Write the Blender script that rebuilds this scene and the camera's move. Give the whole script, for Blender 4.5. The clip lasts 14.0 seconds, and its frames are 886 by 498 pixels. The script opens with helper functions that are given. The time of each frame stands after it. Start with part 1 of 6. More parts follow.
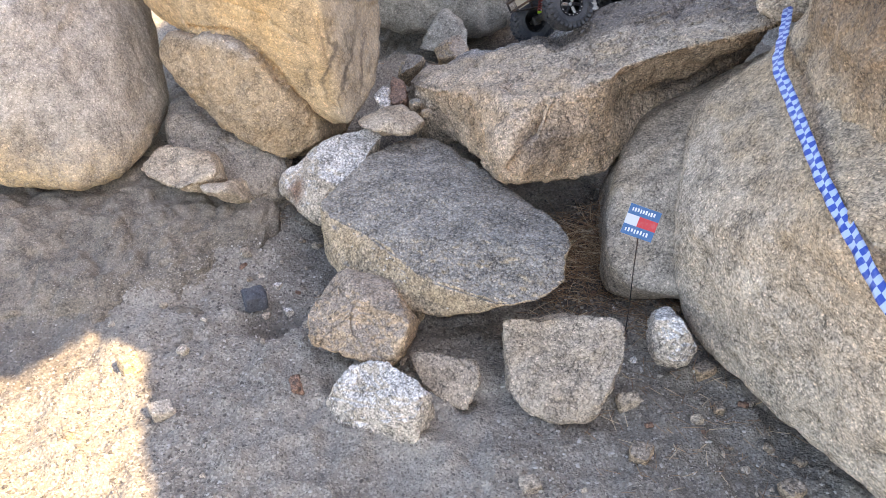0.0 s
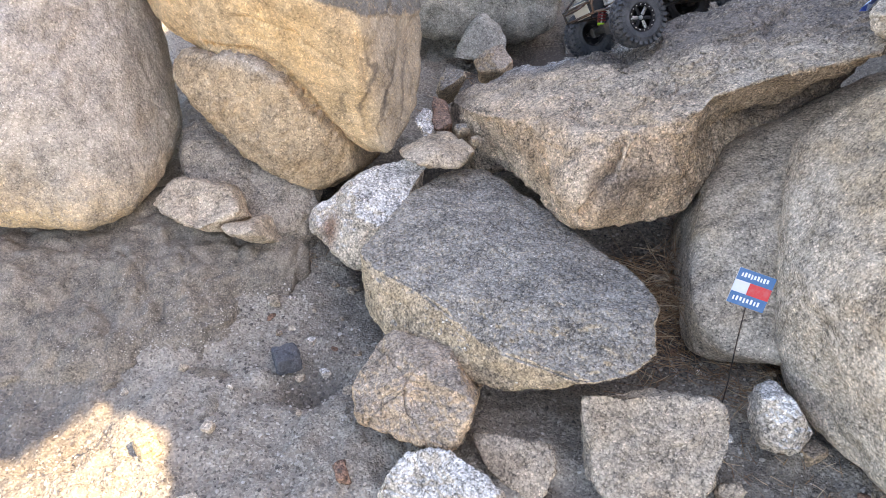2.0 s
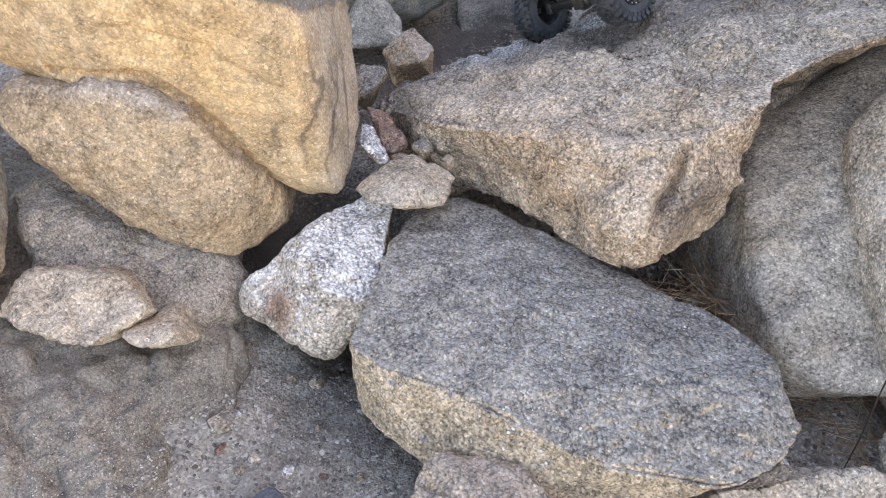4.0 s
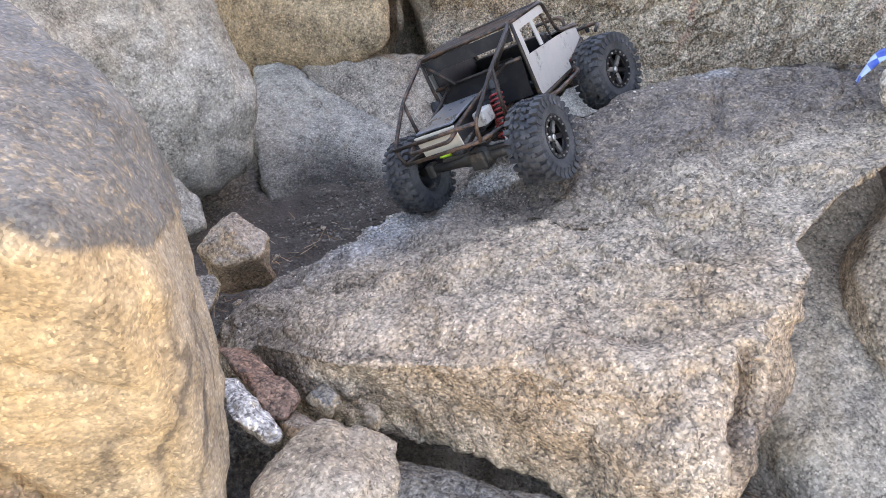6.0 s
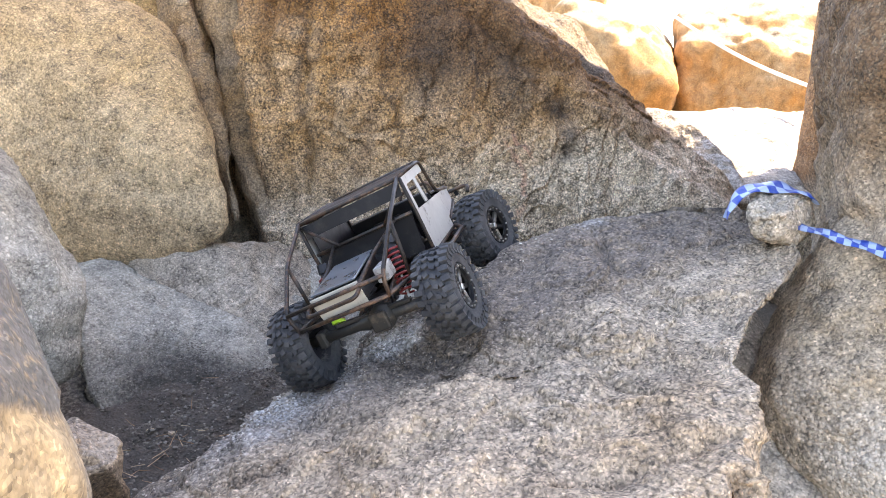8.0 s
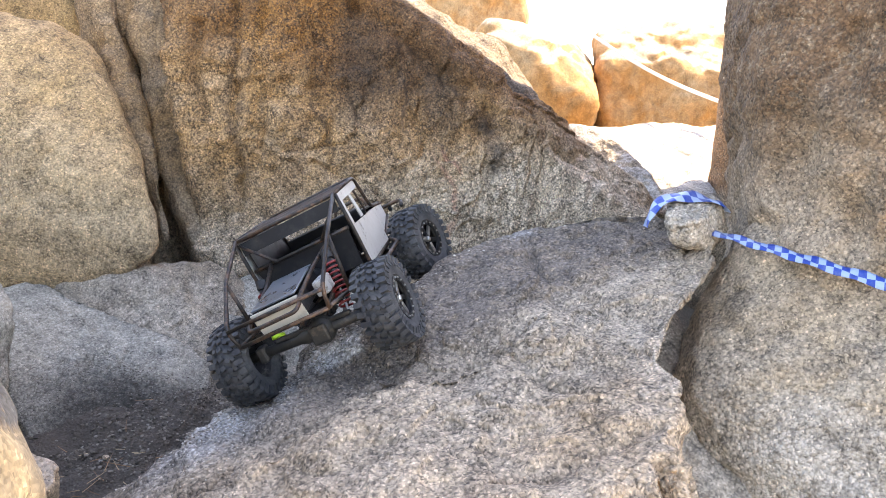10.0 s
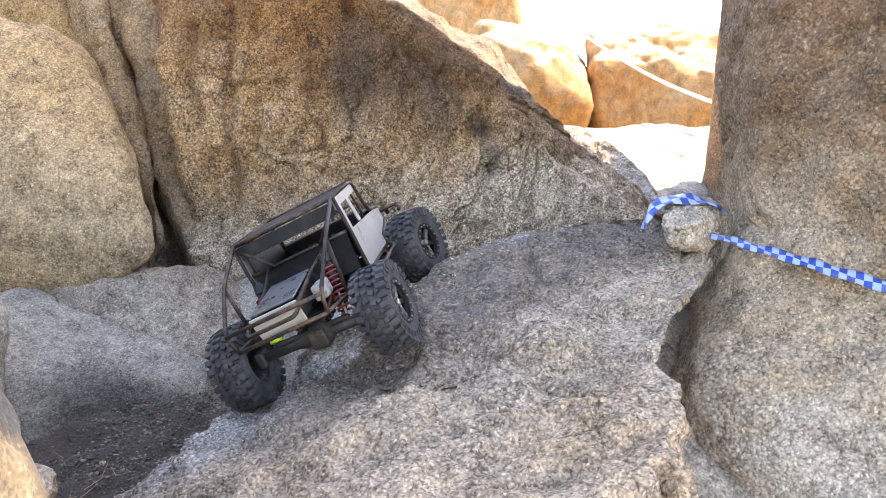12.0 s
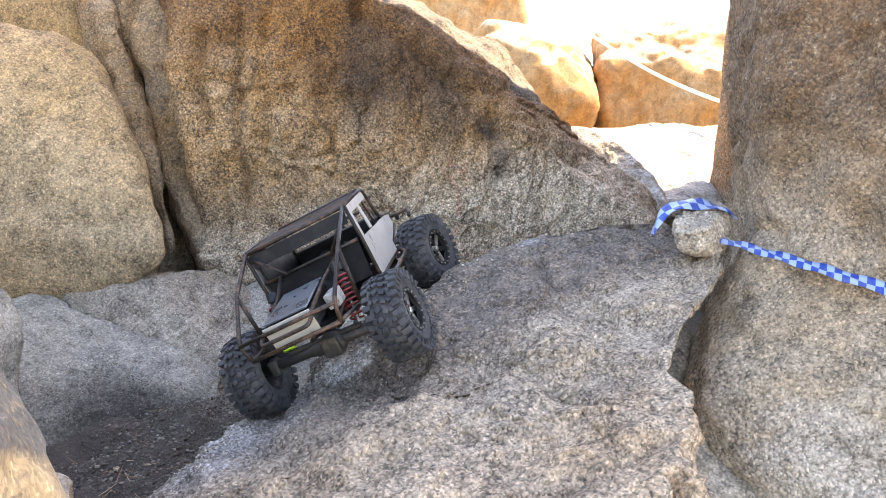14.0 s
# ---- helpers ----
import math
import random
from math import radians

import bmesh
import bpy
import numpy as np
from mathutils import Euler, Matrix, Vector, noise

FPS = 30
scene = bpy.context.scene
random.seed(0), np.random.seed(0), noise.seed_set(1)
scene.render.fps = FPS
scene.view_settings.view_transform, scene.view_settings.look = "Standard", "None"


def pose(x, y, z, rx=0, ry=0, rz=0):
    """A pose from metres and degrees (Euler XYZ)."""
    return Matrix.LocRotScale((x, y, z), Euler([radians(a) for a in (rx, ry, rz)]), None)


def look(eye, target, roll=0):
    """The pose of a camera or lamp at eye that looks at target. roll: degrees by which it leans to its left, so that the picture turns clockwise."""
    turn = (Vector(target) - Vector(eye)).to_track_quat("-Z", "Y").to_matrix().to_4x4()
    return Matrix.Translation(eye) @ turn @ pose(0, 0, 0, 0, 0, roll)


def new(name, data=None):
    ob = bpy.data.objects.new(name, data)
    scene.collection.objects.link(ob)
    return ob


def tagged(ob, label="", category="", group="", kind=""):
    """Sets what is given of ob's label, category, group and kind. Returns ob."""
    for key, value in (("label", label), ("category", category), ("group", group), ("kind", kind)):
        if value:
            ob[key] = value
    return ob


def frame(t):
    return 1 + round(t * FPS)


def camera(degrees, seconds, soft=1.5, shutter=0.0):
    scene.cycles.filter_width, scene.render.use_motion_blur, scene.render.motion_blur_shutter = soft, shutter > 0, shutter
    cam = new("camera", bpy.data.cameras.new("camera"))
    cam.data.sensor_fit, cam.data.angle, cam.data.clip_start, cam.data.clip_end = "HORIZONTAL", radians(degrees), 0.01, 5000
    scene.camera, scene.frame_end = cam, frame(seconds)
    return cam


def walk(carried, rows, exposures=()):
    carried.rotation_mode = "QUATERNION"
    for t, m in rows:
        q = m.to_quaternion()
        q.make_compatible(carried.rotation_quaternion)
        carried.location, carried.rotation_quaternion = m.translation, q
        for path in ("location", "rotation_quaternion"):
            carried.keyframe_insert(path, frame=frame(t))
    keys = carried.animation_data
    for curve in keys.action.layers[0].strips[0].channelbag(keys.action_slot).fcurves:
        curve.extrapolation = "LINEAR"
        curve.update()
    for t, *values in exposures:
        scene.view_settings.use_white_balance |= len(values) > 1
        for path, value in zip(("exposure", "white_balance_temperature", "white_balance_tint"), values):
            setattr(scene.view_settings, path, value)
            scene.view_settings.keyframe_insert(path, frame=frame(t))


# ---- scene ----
cam = camera(59.8, 14.0, soft=0.7)
PATH = [
    (0, (0.0, 0.0, 1.156), (0.001, 1.685, 0.078), -0.1),
    (0.5, (-0.001, 0.08, 1.171), (-0.039, 1.741, 0.057), -0.4),
    (1, (-0.016, 0.15, 1.168), (-0.075, 1.803, 0.044), -0.7),
    (1.5, (-0.09, 0.234, 1.161), (-0.132, 1.891, 0.043), -0.6),
    (2, (-0.133, 0.294, 1.157), (-0.129, 1.953, 0.042), -0.2),
    (2.2, (-0.153, 0.359, 1.137), (-0.112, 2.015, 0.017), 0.2),
    (4.3, (-0.489, 0.929, 1.033), (0.132, 2.42, -0.146), 2.4),
    (4.5, (-0.48, 1.007, 1.018), (0.211, 2.484, -0.14), 2.6),
    (5, (-0.457, 1.157, 0.972), (0.413, 2.596, -0.111), 3.1),
    (5.5, (-0.491, 1.3, 0.948), (0.539, 2.693, -0.052), 3.3),
    (6, (-0.504, 1.406, 0.935), (0.665, 2.769, 0.053), 3.0),
    (6.5, (-0.449, 1.49, 0.925), (0.859, 2.796, 0.163), 2.9),
    (7, (-0.455, 1.562, 0.908), (0.978, 2.82, 0.302), 2.8),
    (7.5, (-0.516, 1.581, 0.845), (1.022, 2.783, 0.407), 2.4),
    (8, (-0.55, 1.575, 0.822), (1.072, 2.692, 0.474), 2.3),
    (8.5, (-0.56, 1.567, 0.818), (1.117, 2.616, 0.521), 2.0),
    (9, (-0.57, 1.559, 0.815), (1.135, 2.563, 0.528), 1.9),
    (9.2, (-0.575, 1.555, 0.823), (1.137, 2.547, 0.531), 1.8),
    (11.5, (-0.594, 1.576, 0.816), (1.138, 2.532, 0.519), 1.7),
    (12, (-0.591, 1.568, 0.825), (1.141, 2.523, 0.53), 1.5),
    (12.5, (-0.596, 1.565, 0.827), (1.137, 2.519, 0.534), 1.4),
    (13, (-0.597, 1.566, 0.838), (1.133, 2.526, 0.546), 1.2),
    (13.5, (-0.602, 1.575, 0.843), (1.125, 2.539, 0.549), 1.2),
    (14, (-0.598, 1.574, 0.84), (1.126, 2.542, 0.54), 1.1),
]
walk(cam, [(t, look(eye, target, roll)) for t, eye, target, roll in PATH], exposures=[(0.0, 2.61, 7700, 18), (2.0, 2.73, 7650, 18), (5.5, 2.91, 7750, 18), (7.0, 3.13, 7900, 18), (8.2, 3.06, 7900, 18), (9.0, 3.02, 7900, 18), (14.0, 3.02, 7900, 18)])

# ---- light ----
SUN_FROM = Vector((0.75, -0.40, 0.90)).normalized()
world = bpy.data.worlds.new("sky")
scene.world = world
world.use_nodes = True
wn = world.node_tree.nodes
sky = wn.new("ShaderNodeTexSky")
sky.sky_type = "NISHITA"
sky.sun_disc = False
sky.sun_elevation = math.asin(SUN_FROM.z)
sky.sun_rotation = math.atan2(SUN_FROM.x, SUN_FROM.y)
wn["Background"].inputs["Strength"].default_value = 0.12
world.node_tree.links.new(sky.outputs[0], wn["Background"].inputs["Color"])
sun = new("sun", bpy.data.lights.new("sun", "SUN"))
sun.data.energy, sun.data.angle, sun.data.color = 2.6, radians(0.53), (1.0, 0.87, 0.64)
sun.rotation_euler = SUN_FROM.to_track_quat("Z", "Y").to_euler()


# ---- noise ----
def lattice(ix, iy, iz, seed):
    h = (ix * 374761393 + iy * 668265263 + iz * 2147483647 + seed * 1274126177) & 0xFFFFFFFF
    h = ((h ^ (h >> 13)) * 1274126177) & 0xFFFFFFFF
    h = ((h ^ (h >> 16)) * 2246822519) & 0xFFFFFFFF
    return ((h ^ (h >> 15)) & 0xFFFF) / 32767.5 - 1.0


def soft_noise(p, seed=0):
    """Smooth value noise, about -1 to 1, of an array of points."""
    i = np.floor(p).astype(np.int64)
    f = p - i
    f = f * f * f * (f * (f * 6 - 15) + 10)
    total = np.zeros(len(p))
    for dx in (0, 1):
        wx = f[:, 0] if dx else 1 - f[:, 0]
        for dy in (0, 1):
            wy = f[:, 1] if dy else 1 - f[:, 1]
            for dz in (0, 1):
                wz = f[:, 2] if dz else 1 - f[:, 2]
                total += wx * wy * wz * lattice(i[:, 0] + dx, i[:, 1] + dy, i[:, 2] + dz, seed)
    return total


TWIST = np.array(Euler((0.5, 0.8, 0.3)).to_matrix())


def layered(p, octaves, seed=0, fall=0.5):
    total, size = np.zeros(len(p)), 1.0
    q = np.array(p, float)
    for n in range(octaves):
        total += size * soft_noise(q + 7.3 * n, seed + n)
        q = (q @ TWIST) * 2.03
        size *= fall
    return total


# ---- meshes ----
def make_mesh(name, verts, faces, material=None, smooth=True):
    """A mesh from arrays; faces all of one length."""
    mesh = bpy.data.meshes.new(name)
    verts, faces = np.asarray(verts, float), np.asarray(faces, np.int32)
    k = faces.shape[1]
    mesh.vertices.add(len(verts))
    mesh.vertices.foreach_set("co", verts.ravel())
    mesh.loops.add(faces.size)
    mesh.loops.foreach_set("vertex_index", faces.ravel())
    mesh.polygons.add(len(faces))
    mesh.polygons.foreach_set("loop_start", np.arange(0, faces.size, k, dtype=np.int32))
    mesh.polygons.foreach_set("use_smooth", np.full(len(faces), smooth))
    mesh.update(calc_edges=True)
    if material:
        mesh.materials.append(material)
    return mesh


def part(name, bm, material, parent, label="", smooth=False, at=None):
    mesh = bpy.data.meshes.new(name)
    bm.to_mesh(mesh)
    bm.free()
    if smooth:
        for poly in mesh.polygons:
            poly.use_smooth = True
    mesh.materials.append(material)
    ob = new(name, mesh)
    ob.parent = parent
    if at is not None:
        ob.matrix_basis = at
    if label:
        ob["label"] = label
    return ob


BALLS = {}


def ball(level):
    if level not in BALLS:
        bm = bmesh.new()
        bmesh.ops.create_icosphere(bm, subdivisions=level, radius=1.0)
        BALLS[level] = (np.array([v.co[:] for v in bm.verts]), np.array([[v.index for v in f.verts] for f in bm.faces]))
        bm.free()
    return BALLS[level]


def flaked(p, depth, size, seed):
    """Height of spalled scales: flat steps with short risers."""
    h = layered(p / size, 3, seed + 90, 0.45) * 2.2
    low = np.floor(h)
    up = np.clip((h - low) / 0.14, 0, 1)
    return depth * (low + up * up * (3 - 2 * up))


def rock_mesh(name, corners, material, level=6, round_=14, lump=0.012, lump_size=0.16, chip=0.004, chip_size=0.03, dents=(), seed=1, grow=1.0, worn=0.006, facets=0, flake=0.0, flake_size=0.12, grooves=(), sheets=()):
    """A block known by its corners, weathered round, lumpy and chipped. round_: high is sharp-edged. facets: corners broken off. flake: depth of spalled scales. dents: (centre, radius, depth, the way it is pushed in). grooves: (width, depth, points along it) of open joints.
    sheets: (direction, start, width, height, waviness) of scales that still lie on the rock past a wavy line."""
    bm = bmesh.new()
    for c in corners:
        bm.verts.new(c)
    hull = bmesh.ops.convex_hull(bm, input=bm.verts)
    inside = [e for e in hull["geom_interior"] if isinstance(e, bmesh.types.BMVert)]
    bmesh.ops.delete(bm, geom=inside, context="VERTS")
    bm.normal_update()
    pts = np.array([v.co[:] for v in bm.verts])
    mid = 0.5 * (pts.min(0) + pts.max(0)) * 0.4 + pts.mean(0) * 0.6
    normals = np.array([f.normal[:] for f in bm.faces])
    bases = np.array([f.calc_center_median()[:] for f in bm.faces])
    bm.free()
    gap = np.einsum("ij,ij->i", normals, bases - mid)
    flip = gap < 0
    normals[flip] *= -1
    gap = np.maximum(np.abs(gap), 0.01)
    # one plane for faces that lie almost in one plane
    keep = []
    for n in range(len(gap)):
        if all(normals[n] @ normals[m] < 0.985 or abs(gap[n] - gap[m]) > 0.02 for m in keep):
            keep.append(n)
    normals, gap = normals[keep], gap[keep]
    if facets:
        rng = np.random.default_rng(seed)
        ways = rng.normal(size=(facets, 3))
        ways /= np.linalg.norm(ways, axis=1, keepdims=True)
        reach = ((pts - mid) @ ways.T).max(0) * rng.uniform(0.90, 0.985, facets)
        normals, gap = np.vstack([normals, ways]), np.concatenate([gap, reach])
    dirs, faces = ball(level)
    semi = 0.5 * (pts.max(0) - pts.min(0))
    v = dirs * semi
    reach = np.maximum(v @ normals.T / gap, 0)
    top = reach.max(1, keepdims=True)
    rel = reach / top
    power = (rel ** round_).sum(1, keepdims=True)
    scale = grow / (top * power ** (1 / round_))
    p = mid + v * scale
    n = (rel ** (round_ - 1)) @ (normals / gap[:, None])
    n /= np.linalg.norm(n, axis=1, keepdims=True)
    off = lump * layered(p / lump_size, 3, seed) + chip * layered(p / chip_size, 3, seed + 50, 0.6)
    off -= 0.5 * lump * (1 - np.abs(layered(p / (0.7 * lump_size), 2, seed + 20))) ** 6
    edge = np.clip(power[:, 0] - 1, 0, 1)
    off -= edge * worn * np.clip(0.35 + layered(p / (0.5 * lump_size), 3, seed + 70), 0, 1.5)
    if flake:
        off += flaked(p, flake, flake_size, seed)
    push = np.zeros_like(p)
    for centre, radius, depth, way in dents:
        d = np.linalg.norm((p - np.array(centre)) / np.array(radius), axis=1)
        push += (depth * np.clip(1.2 - d, 0, 1) ** 1.3)[:, None] * np.array(way, float)
    for way, start, width, height, wavy in sheets:
        f = np.clip((p @ np.array(way, float) + wavy * layered(p / 0.15, 4, seed + 15, 0.6) - start) / width, 0, 1)
        off += height * f * f * (3 - 2 * f)
    for width, depth, line in grooves:
        off -= groove(p, n, width, depth, line, seed)
    p = p + n * off[:, None] + push
    return make_mesh(name, p, faces, material)


def groove(p, n, width, depth, line, seed):
    """How deep an open joint along the line cuts into the points; it wanders and swells."""
    line = np.array(line, float)
    near = np.full(len(p), 9.0)
    q = p + 0.012 * np.stack([layered(p / 0.07, 3, seed + 40 + k) for k in range(3)], 1)
    for a, b in zip(line[:-1], line[1:]):
        f = np.clip((q - a) @ (b - a) / ((b - a) @ (b - a)), 0, 1)
        away = q - a - f[:, None] * (b - a)
        deep = np.einsum("ij,ij->i", away, n)
        beside = np.sqrt(np.maximum((away * away).sum(1) - deep * deep, 0))
        near = np.minimum(near, np.where(np.abs(deep) < 0.1, beside, 9.0))
    swell = 0.75 + 0.45 * layered(p / 0.11, 2, seed + 60)
    return depth * np.clip(swell, 0.15, 1.4) * np.exp(-(near / width) ** 2)


def loft_rock_mesh(name, top, middle, low, lie, centre, material, around=900, inner=120, seed=1, lump=0.008, lump_size=0.2, chip=0.004, chip_size=0.03, flake=0.004, flake_size=0.13, ledges=(), grooves=()):
    """A slab with a sharp, broken rim: its top lies near the plane z = lie[0] x + lie[1] y + lie[2]; its sides go from the rim over a middle line to a lower one. ledges: (along x, along y, start, width, drop, far x) of places where a scale of its top is gone. grooves: as for rock_mesh."""
    rings = [np.array(r, float) for r in (top, middle, low)]
    loop = np.linalg.norm(np.roll(rings[0], -1, 0) - rings[0], axis=1) + 0.02
    ends = np.concatenate([[0], np.cumsum(loop)])
    spots = np.linspace(0, ends[-1], around, endpoint=False)
    which = np.clip(np.searchsorted(ends, spots, side="right") - 1, 0, len(loop) - 1)
    f = ((spots - ends[which]) / loop[which])[:, None]
    rings = [r[which] * (1 - f) + r[(which + 1) % len(r)] * f for r in rings]
    centre = np.array([*centre, 0.0])
    lying = lambda p: lie[0] * p[:, 0] + lie[1] * p[:, 1] + lie[2]
    left_over = rings[0][:, 2] - lying(rings[0])
    levels = []
    for r in np.linspace(0.0005, 1, inner) ** 0.8:
        q = centre + r * (rings[0] - centre)
        q[:, 2] = lying(q) + left_over * r ** 3
        levels.append(q)
    for a, b, steps in ((rings[0], rings[1], 26), (rings[1], rings[2], 26)):
        levels += [a + (b - a) * k / steps for k in range(1, steps + 1)]
    floor_mid = rings[2].mean(0)
    levels += [rings[2] + (floor_mid - rings[2]) * k for k in (0.3, 0.6, 0.95)]
    p = np.concatenate(levels)
    upper = np.arange(len(p)) < (inner + 20) * around
    for wx, wy, start, width, drop, far_x in ledges:
        f = np.clip((wx * p[:, 0] + wy * p[:, 1] + 0.035 * layered(p / 0.12, 4, seed + 5, 0.6) - start) / width, 0, 1)
        p[:, 2] -= upper * drop * f * f * (3 - 2 * f) * np.clip((far_x - p[:, 0]) / 0.15, 0, 1)
    rows, cols = np.meshgrid(np.arange(len(levels) - 1), np.arange(around), indexing="ij")
    nxt = (cols + 1) % around
    quads = np.stack([rows * around + cols, (rows + 1) * around + cols, (rows + 1) * around + nxt, rows * around + nxt], -1).reshape(-1, 4)
    n = np.zeros_like(p)
    face_n = np.cross(p[quads[:, 2]] - p[quads[:, 0]], p[quads[:, 3]] - p[quads[:, 1]])
    for k in range(4):
        np.add.at(n, quads[:, k], face_n)
    n /= np.maximum(np.linalg.norm(n, axis=1, keepdims=True), 1e-9)
    off = lump * layered(p / lump_size, 3, seed) + chip * layered(p / chip_size, 3, seed + 50, 0.6) + flaked(p, flake, flake_size, seed)
    for width, depth, line in grooves:
        off -= groove(p, n, width, depth, line, seed)
    p = p + n * off[:, None]
    return make_mesh(name, p, quads, material)


def rock(name, corners, material, label, category="rock", group="", **shape):
    ob = new(name, rock_mesh(name, corners, material, **shape))
    return tagged(ob, label, category, group)


# ---- materials ----
def nodes_of(name):
    m = bpy.data.materials.new(name)
    m.use_nodes = True
    return m, m.node_tree.nodes, m.node_tree.links, m.node_tree.nodes["Principled BSDF"]


class Shader:
    """Short ways to string nodes together."""

    def __init__(self, name):
        self.m, self.n, self.l, self.b = nodes_of(name)
        self.where = self.n.new("ShaderNodeTexCoord").outputs["Object"]

    def noise(self, scale, detail=3, rough=0.55, where=None, distort=0.0):
        t = self.n.new("ShaderNodeTexNoise")
        t.inputs["Scale"].default_value, t.inputs["Detail"].default_value = scale, detail
        t.inputs["Roughness"].default_value, t.inputs["Distortion"].default_value = rough, distort
        self.l.new(where or self.where, t.inputs["Vector"])
        return t.outputs["Fac"]

    def cells(self, scale, feature="F1", out="Distance", where=None):
        t = self.n.new("ShaderNodeTexVoronoi")
        t.feature = feature
        t.inputs["Scale"].default_value = scale
        self.l.new(where or self.where, t.inputs["Vector"])
        return t.outputs[out]

    def stretched(self, scale, turn=(0, 0, 0)):
        t = self.n.new("ShaderNodeMapping")
        t.inputs["Scale"].default_value = scale
        t.inputs["Rotation"].default_value = [radians(a) for a in turn]
        self.l.new(self.where, t.inputs["Vector"])
        return t.outputs[0]

    def ramp(self, fac, *stops):
        t = self.n.new("ShaderNodeValToRGB")
        while len(t.color_ramp.elements) < len(stops):
            t.color_ramp.elements.new(0.5)
        for e, (pos, c) in zip(t.color_ramp.elements, stops):
            e.position = pos
            e.color = (c, c, c, 1) if isinstance(c, (int, float)) else (*c, 1)
        self.l.new(fac, t.inputs[0])
        return t.outputs["Color"]

    def mix(self, fac, a, b, kind="MIX"):
        t = self.n.new("ShaderNodeMix")
        t.data_type, t.blend_type = "RGBA", kind
        for socket, value in ((t.inputs[0], fac), (t.inputs[6], a), (t.inputs[7], b)):
            if isinstance(value, (int, float)):
                socket.default_value = value if socket == t.inputs[0] else (value, value, value, 1)
            elif isinstance(value, tuple):
                socket.default_value = (*value, 1)
            else:
                self.l.new(value, socket)
        return t.outputs[2]

    def math(self, kind, a, b=0.0):
        t = self.n.new("ShaderNodeMath")
        t.operation = kind
        for socket, value in ((t.inputs[0], a), (t.inputs[1], b)):
            if isinstance(value, (int, float)):
                socket.default_value = value
            else:
                self.l.new(value, socket)
        return t.outputs[0]

    def bump(self, height, strength, distance, after=None):
        t = self.n.new("ShaderNodeBump")
        t.inputs["Strength"].default_value, t.inputs["Distance"].default_value = strength, distance
        self.l.new(height, t.inputs["Height"])
        if after:
            self.l.new(after, t.inputs["Normal"])
        return t.outputs[0]

    def up(self):
        g = self.n.new("ShaderNodeNewGeometry")
        s = self.n.new("ShaderNodeSeparateXYZ")
        self.l.new(g.outputs["Normal"], s.inputs[0])
        return s.outputs[2]

    def height(self):
        s = self.n.new("ShaderNodeSeparateXYZ")
        self.l.new(self.where, s.inputs[0])
        return s.outputs[2]

    def done(self, colour, rough=0.85, normal=None, metal=0.0):
        for socket, value in ((self.b.inputs["Base Color"], colour), (self.b.inputs["Roughness"], rough), (self.b.inputs["Metallic"], metal)):
            if isinstance(value, (int, float)):
                socket.default_value = value
            elif isinstance(value, tuple):
                socket.default_value = (*value, 1)
            else:
                self.l.new(value, socket)
        if normal:
            self.l.new(normal, self.b.inputs["Normal"])
        return self.m


